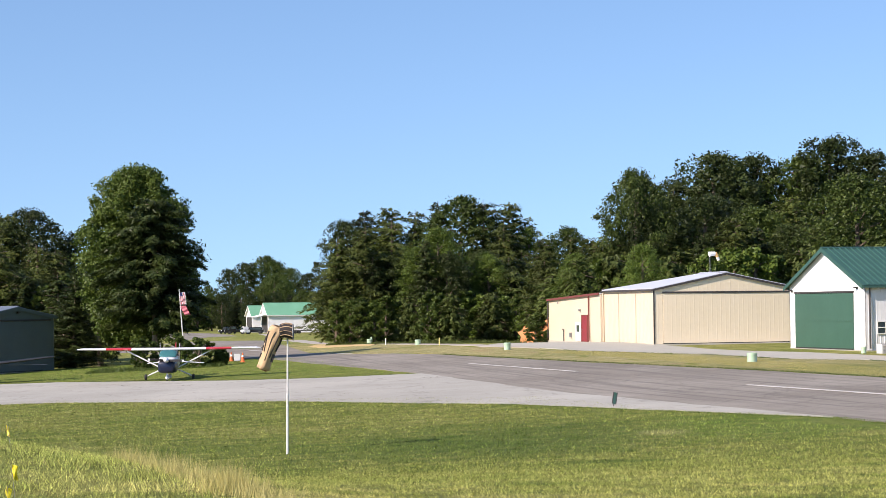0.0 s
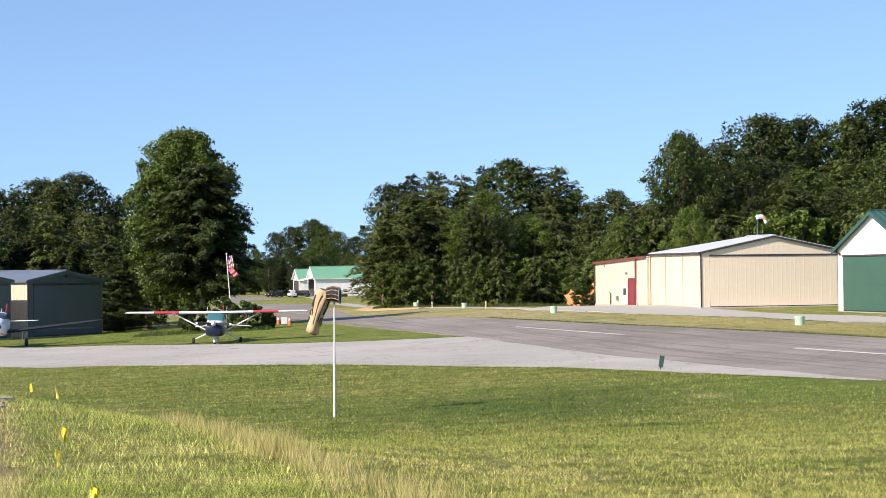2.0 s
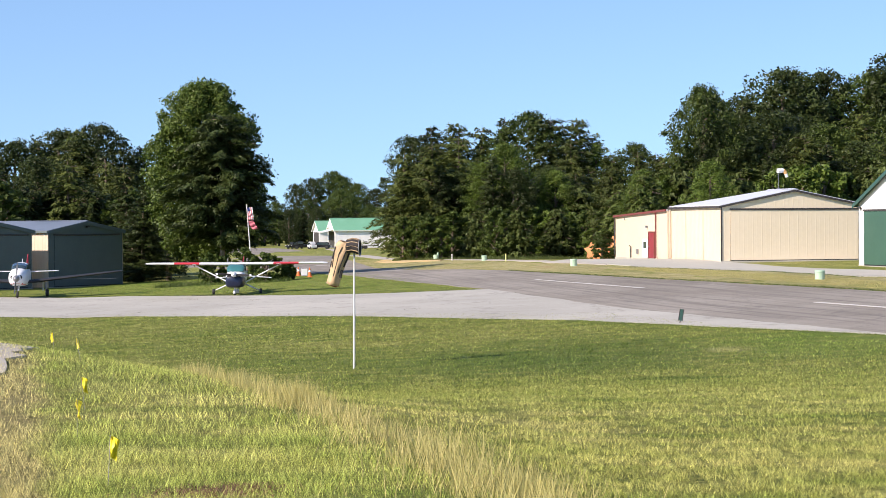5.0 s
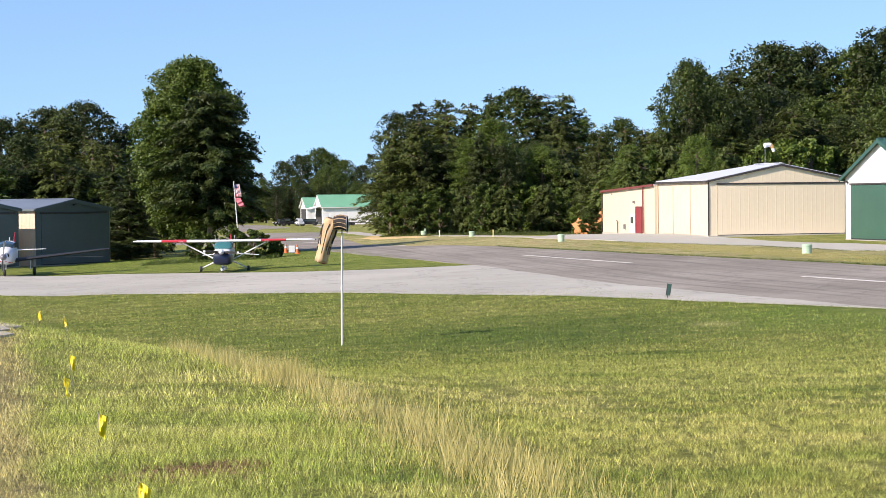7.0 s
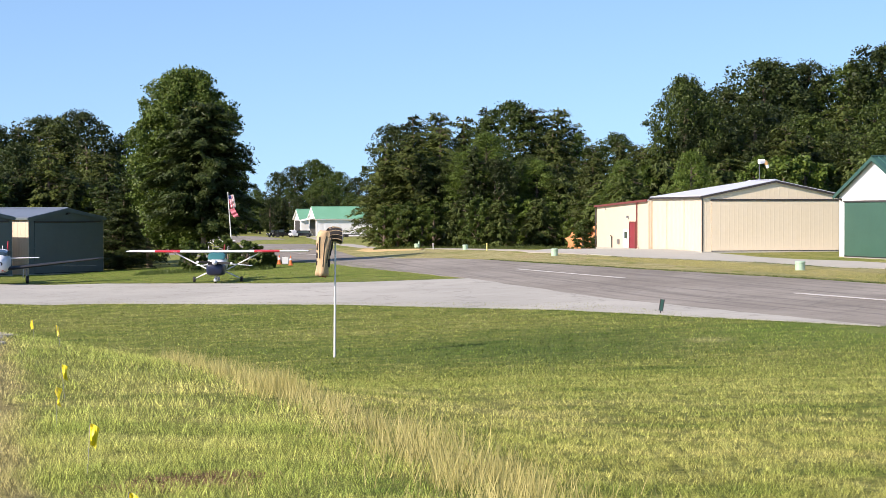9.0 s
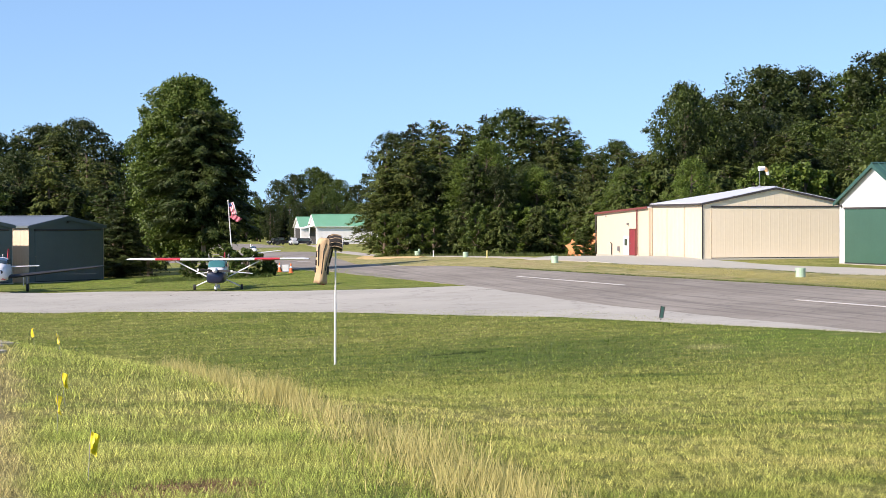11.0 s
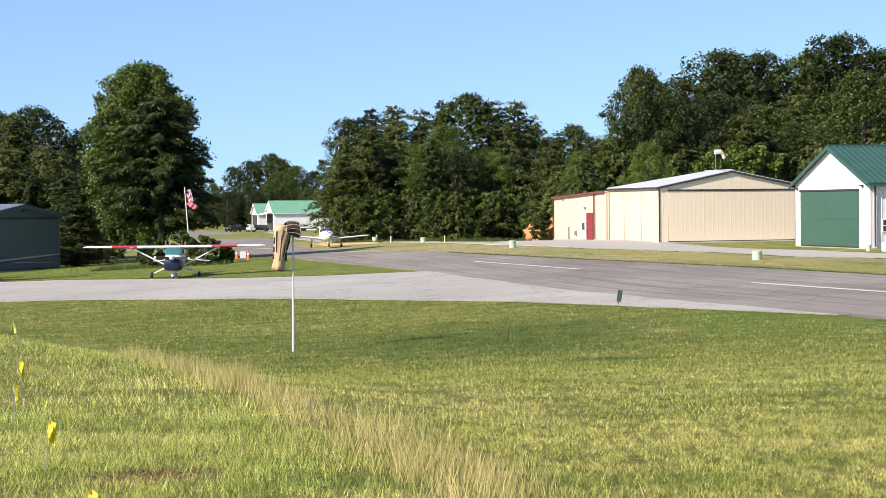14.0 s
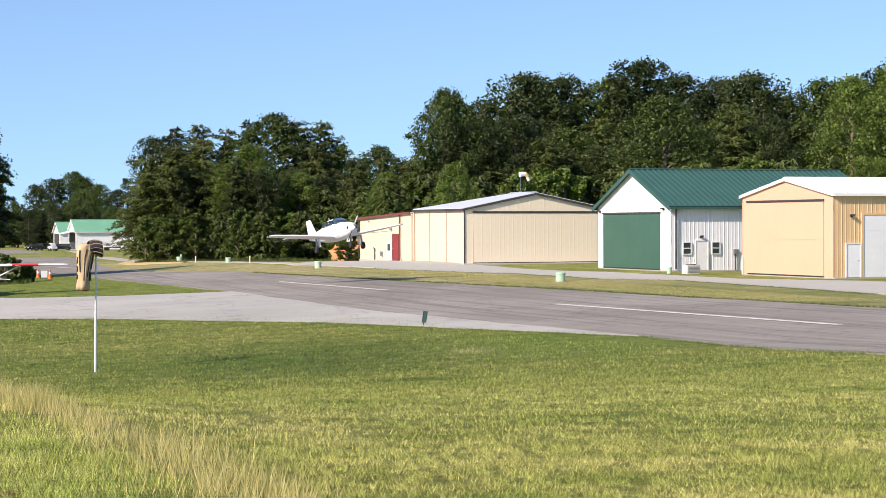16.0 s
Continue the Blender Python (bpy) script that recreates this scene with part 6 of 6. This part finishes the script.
for k, (a, y) in enumerate(spots):
    m = pose(a * y, y, terrain(a * y, y), rf.uniform(-8, 8), rf.uniform(-10, 12), (15, 70, 30, 100, 140, 10)[k])
    if k == 0:
        mf.matrix_basis = m
    else:
        copy_thing(mf, m)


def pedestal(x, y, r, h, label):
    """A round-shouldered utility box with a lid."""
    t = thing("utility_box", pose(x, y, terrain(x, y)), label, "utility box", "utility boxes")
    part("body", tube([(0, 0, -0.1), (0, 0, h * 0.78)], r, 18), GREEN_BOX_M, t)
    part("lid", tube([(0, 0, h * 0.78), (0, 0, h * 0.95), (0, 0, h)], [r * 1.08, r * 1.06, r * 0.8], 18), GREEN_BOX_M, t)
    return t


pedestal(20.78, 116.1, 0.28, 0.55, "pale green round utility box on the grass")
pedestal(9.0, 154.9, 0.26, 0.55, "pale green round utility box on the grass")
part("vent_cap", tube([(0.2, 0, 0.55), (0.2, 0, 0.85)], 0.1, 10), GREEN_BOX_M, pedestal(-2.2, 233, 0.32, 0.6, "pale green round utility box by the lane"))
pedestal(2.75, 193.2, 0.26, 0.5, "small pale utility box by the lane")
pedestal(31.4, 134.0, 0.17, 0.45, "pale green utility box beside the hangar")
for x, y, mt, lb in ((-0.34, 211, WHITE_TRIM_M, "short white marker post"), (4.44, 179, PALE_YELLOW_M, "short pale yellow marker post")):
    t = thing("marker_post", pose(x, y, terrain(x, y)), lb, "post", "marker posts")
    part("shaft", tube([(0, 0, -0.1), (0, 0, 0.62)], 0.055, 10), mt, t)
    part("cap", tube([(0, 0, 0.62), (0, 0, 0.68)], [0.065, 0.03], 10), mt, t)
PALE_GREY_M = surface("pale_grey_casing", (0.55, 0.56, 0.55), (0.62, 0.63, 0.62), 2.0, 16, 0.5, relief=0.001)
ac = thing("air_conditioner", pose(32.7, 133.2, terrain(32.7, 133.2), 0, 0, PHI), "grey outdoor air conditioner on the grass", "air conditioner")
part("casing", boxes((-0.5, 0.5, -0.4, 0.4, -0.05, 0.6), bevel=0.03), PALE_GREY_M, ac)
part("grille", boxes(*[(-0.42, 0.42, -0.425, -0.405, 0.1 + 0.09 * k, 0.12 + 0.09 * k) for k in range(5)]), STEEL_M, ac)
part("fan_guard", tube([(0, 0, 0.6), (0, 0, 0.64)], 0.34, 20), DARK_TRIM_M, ac)
sb = thing("marker_sign", pose(8.44, 76.7, terrain(8.44, 76.7), 0, 9, 0), "small dark green leaning sign panel on a stake", "sign")
part("stake", boxes((-0.018, 0.018, -0.02, 0.02, -0.1, 0.5), bevel=0.004), DARK_TRIM_M, sb)
pn = part("panel", boxes((-0.06, 0.06, -0.045, -0.022, 0.13, 0.56), bevel=0.006), GREEN_ROOF_M, sb)
part("panel_edge", boxes((-0.085, -0.06, -0.05, -0.018, 0.12, 0.57), (0.06, 0.085, -0.05, -0.018, 0.12, 0.57)), DARK_TRIM_M, pn)
for x, y in ((-12.9, 167), (-11.5, 160.5)):
    c = thing("traffic_cone", pose(x, y, terrain(x, y) + 0.05), "orange traffic cone with a white band", "traffic cone", "traffic cones")
    part("cone", tube([(0, 0, 0.04), (0, 0, 0.75)], [0.16, 0.04], 14), ORANGE_M, c)
    part("white_band", tube([(0, 0, 0.4), (0, 0, 0.55)], [0.108, 0.082], 14), WHITE_TRIM_M, c)
    part("base", boxes((-0.2, 0.2, -0.2, 0.2, 0, 0.04), bevel=0.008), ORANGE_M, c)
wb = thing("white_board", pose(-12.3, 165.5, terrain(-12.3, 165.5) + 0.05, 0, 0, 10), "small white board beside the cones", "sign")
part("panel", boxes((-0.25, 0.25, -0.02, 0.02, 0.05, 0.6), bevel=0.008), WHITE_TRIM_M, wb)
part("foot", boxes((-0.25, 0.25, -0.12, 0.12, 0, 0.05)), STEEL_M, wb)

# orange clay bank at the edge of the woods
cb = bmesh.new()
bmesh.ops.create_icosphere(cb, subdivisions=4, radius=1.0)
for v in cb.verts:
    f = 1 + 0.35 * noise.noise(v.co * 2.3) + 0.2 * noise.noise(v.co * 5) + 0.1 * noise.noise(v.co * 11)
    v.co = Vector((v.co.x * 3.4 * f, v.co.y * 3.0 * f, v.co.z * 2.3 * f))
bank = link("clay_bank", cb, CLAY_M, smooth=True)
bank.matrix_basis = pose(16.5, 200, terrain(16.5, 200) - 0.1)
for x, y, h in ((14.2, 196.5, 2.2), (15.3, 195.5, 1.3), (16.2, 195, 1.0), (17.0, 194.5, 1.4), (14.6, 199, 2.9)):
    plant(SMALL[0], x, y, h, bright, 6, 1.3)
tagged(bank, "bare orange clay bank below the trees", "earth bank")


def vehicle(m, label, paint, L, W, H, truck=False):
    c = thing("parked_car", m, label, "car", "vehicles by the far hangars")
    part("body", boxes((-W / 2, W / 2, -L / 2, L / 2, 0.35, H * 0.58), bevel=0.1), paint, c, smooth=False)
    y0, y1 = (-0.1, L * 0.28) if truck else (-L * 0.42, L * 0.24)
    part("cabin", boxes((-W / 2 + 0.12, W / 2 - 0.12, y0, y1, H * 0.58, H), bevel=0.14), paint, c)
    part("windows", boxes((-W / 2 + 0.1, W / 2 - 0.1, y0 + 0.2, y1 - 0.2, H * 0.64, H * 0.9)), DARK_GLASS_M, c)
    for x in (-W / 2 + 0.1, W / 2 - 0.1):
        for y in (-L * 0.3, L * 0.3):
            wheel(c, x, y, 0.36, 0.24)
    for x in (-W / 2 + 0.3, W / 2 - 0.3):
        part("headlight", boxes((x - 0.16, x + 0.16, L / 2 - 0.02, L / 2 + 0.02, 0.68, 0.84)), WHITE_TRIM_M, c)
    return c


for x, y, rz, lb, mt, L, W, H, tr in ((-36.4, 486, 100, "black pickup truck by the far hangars", CAR_BLACK_M, 5.4, 1.95, 1.85, True), (-33.9, 482, 200, "white utility cart by the far hangars", CAR_WHITE_M, 3.2, 1.5, 1.75, False),
                                  (-31.9, 485, 80, "black car by the far hangars", CAR_BLACK_M, 4.8, 1.85, 1.6, False), (-38.6, 490, 130, "dark car by the far hangars", CAR_BLACK_M, 4.6, 1.85, 1.6, False)):
    vehicle(pose(x, y, terrain(x, y) + 0.06, 0, 0, rz), lb, mt, L, W, H, tr)
tr = thing("trailer", pose(-21.5, 478, terrain(-21.5, 478) + 0.06, 0, 0, -78), "low dark flat trailer beside the far hangar", "trailer")
part("deck", boxes((-1.0, 1.0, -3.2, 3.2, 0.6, 0.8), bevel=0.02), DARK_TRIM_M, tr)
part("drawbar", tube([(0, 3.2, 0.65), (0, 4.6, 0.5)], 0.06, 8), STEEL_M, tr)
for x in (-1.0, 1.0):
    for y in (-0.6, 0.4):
        wheel(tr, x, y, 0.36, 0.24)


# ---- what moves ----
def runway_spot(y):
    """On the centre line, with the way it runs towards the camera."""
    return 32.0 - 0.188 * y


def motions():
    # take-off: seconds, distance along the view, height of the wheels over the runway, pitch, bank, turn
    rows = []
    for t, y, up, pitch, bank, yaw in ((0.0, 600, 0.07, 0, 0, 0), (2.0, 583, 0.07, 0, 0, 0), (4.0, 553, 0.07, 0, 0, 0), (6.5, 495, 0.07, 0, 0, 0), (9.0, 408, 0.07, 0.5, 0, 0),
                                       (10.2, 361, 0.07, 1, 0, 0), (11.3, 314.5, 0.07, 1.5, 0, 0), (11.9, 290, 0.07, 2, 0, 0), (12.5, 266.5, 0.07, 2, 0, 0), (13.0, 246.5, 0.07, 2, 0, 0), (13.4, 230, 0.07, 2.5, 0, 0),
                                       (13.7, 218.5, 0.07, 3, 0, 0), (14.0, 207, 0.07, 4, -1, 0), (14.3, 194.0, 0.07, 5, -3.5, 1), (14.6, 181, 0.12, 6, -4, 3), (14.9, 168, 0.4, 7, 0, 5),
                                       (15.2, 155.0, 0.85, 7, 2.5, 6), (15.5, 143.3, 1.3, 7, 3.5, 7), (15.8, 132, 1.7, 7, 4, 8), (16.0, 124.8, 1.95, 7, 4.5, 8)):
        x = runway_spot(y) + 0.05 * step(14.4, 16.0, t)
        rows.append((t, pose(x, y, terrain(x, y) + up, 0, 0, 180 + 10.65 + yaw) @ pose(0, 0, 0, pitch, 0, 0) @ pose(0, 0, 0, 0, bank, 0)))
    walk(flyer, rows)
    turn = []
    for k in range(481):
        turn.append((k / 30, pose(0, 2.45, 1.13, 0, (k * 83) % 360, 0)))
    walk(flyer_prop, turn)
    # the sock swings about its fold
    walk(tl, [(t, pose(-0.16, 0, 0.12, ry * 0.35, ry, 0)) for t, ry in ((0.0, 19), (0.8, 17), (1.6, 15), (2.4, 18), (3.5, 16), (4.2, 14), (5.3, 16), (6.5, 15), (7.2, 14), (8.0, 10), (8.5, 6), (9.0, 4), (10.2, 6), (11.3, 6), (12.1, 5), (12.5, 3), (13.3, 4), (14.5, 6), (15.2, 5), (16.0, 3))])
    walk(sock, [(t, pose(PX - 0.02, PY, PZ + 3.62, 0, 0, rz)) for t, rz in ((0.0, 0), (3.5, -6), (7.0, -4), (8.0, 8), (9.0, 18), (11.3, 14), (12.5, 20), (14.5, 16), (16.0, 18))])
    # the flags stir
    walk(redflag, [(t, FT @ pose(0, 0, 4.8, 0, ry, rz)) for t, ry, rz in ((0.0, 92, 180), (1.5, 108, 175), (3.5, 98, 180), (5.0, 95, 190), (6.5, 94, 180), (7.5, 92, 170), (9.0, 96, 180), (10.2, 106, 175), (11.3, 126, 180), (11.7, 112, 190), (12.1, 128, 180), (12.5, 156, 175), (12.9, 122, 180), (13.3, 118, 185), (14.0, 120, 175), (14.5, 118, 180), (15.2, 124, 185), (16.0, 114, 180))])
    walk(striped, [(t, FT @ pose(0, 0, 5.9, 0, ry, rz)) for t, ry, rz in ((0.0, 92, 180), (1.5, 95, 190), (3.5, 90, 175), (6.5, 94, 185), (9.0, 96, 180), (11.3, 104, 175), (12.5, 116, 180), (13.3, 105, 190), (14.5, 100, 180), (16.0, 102, 175))])


motions()
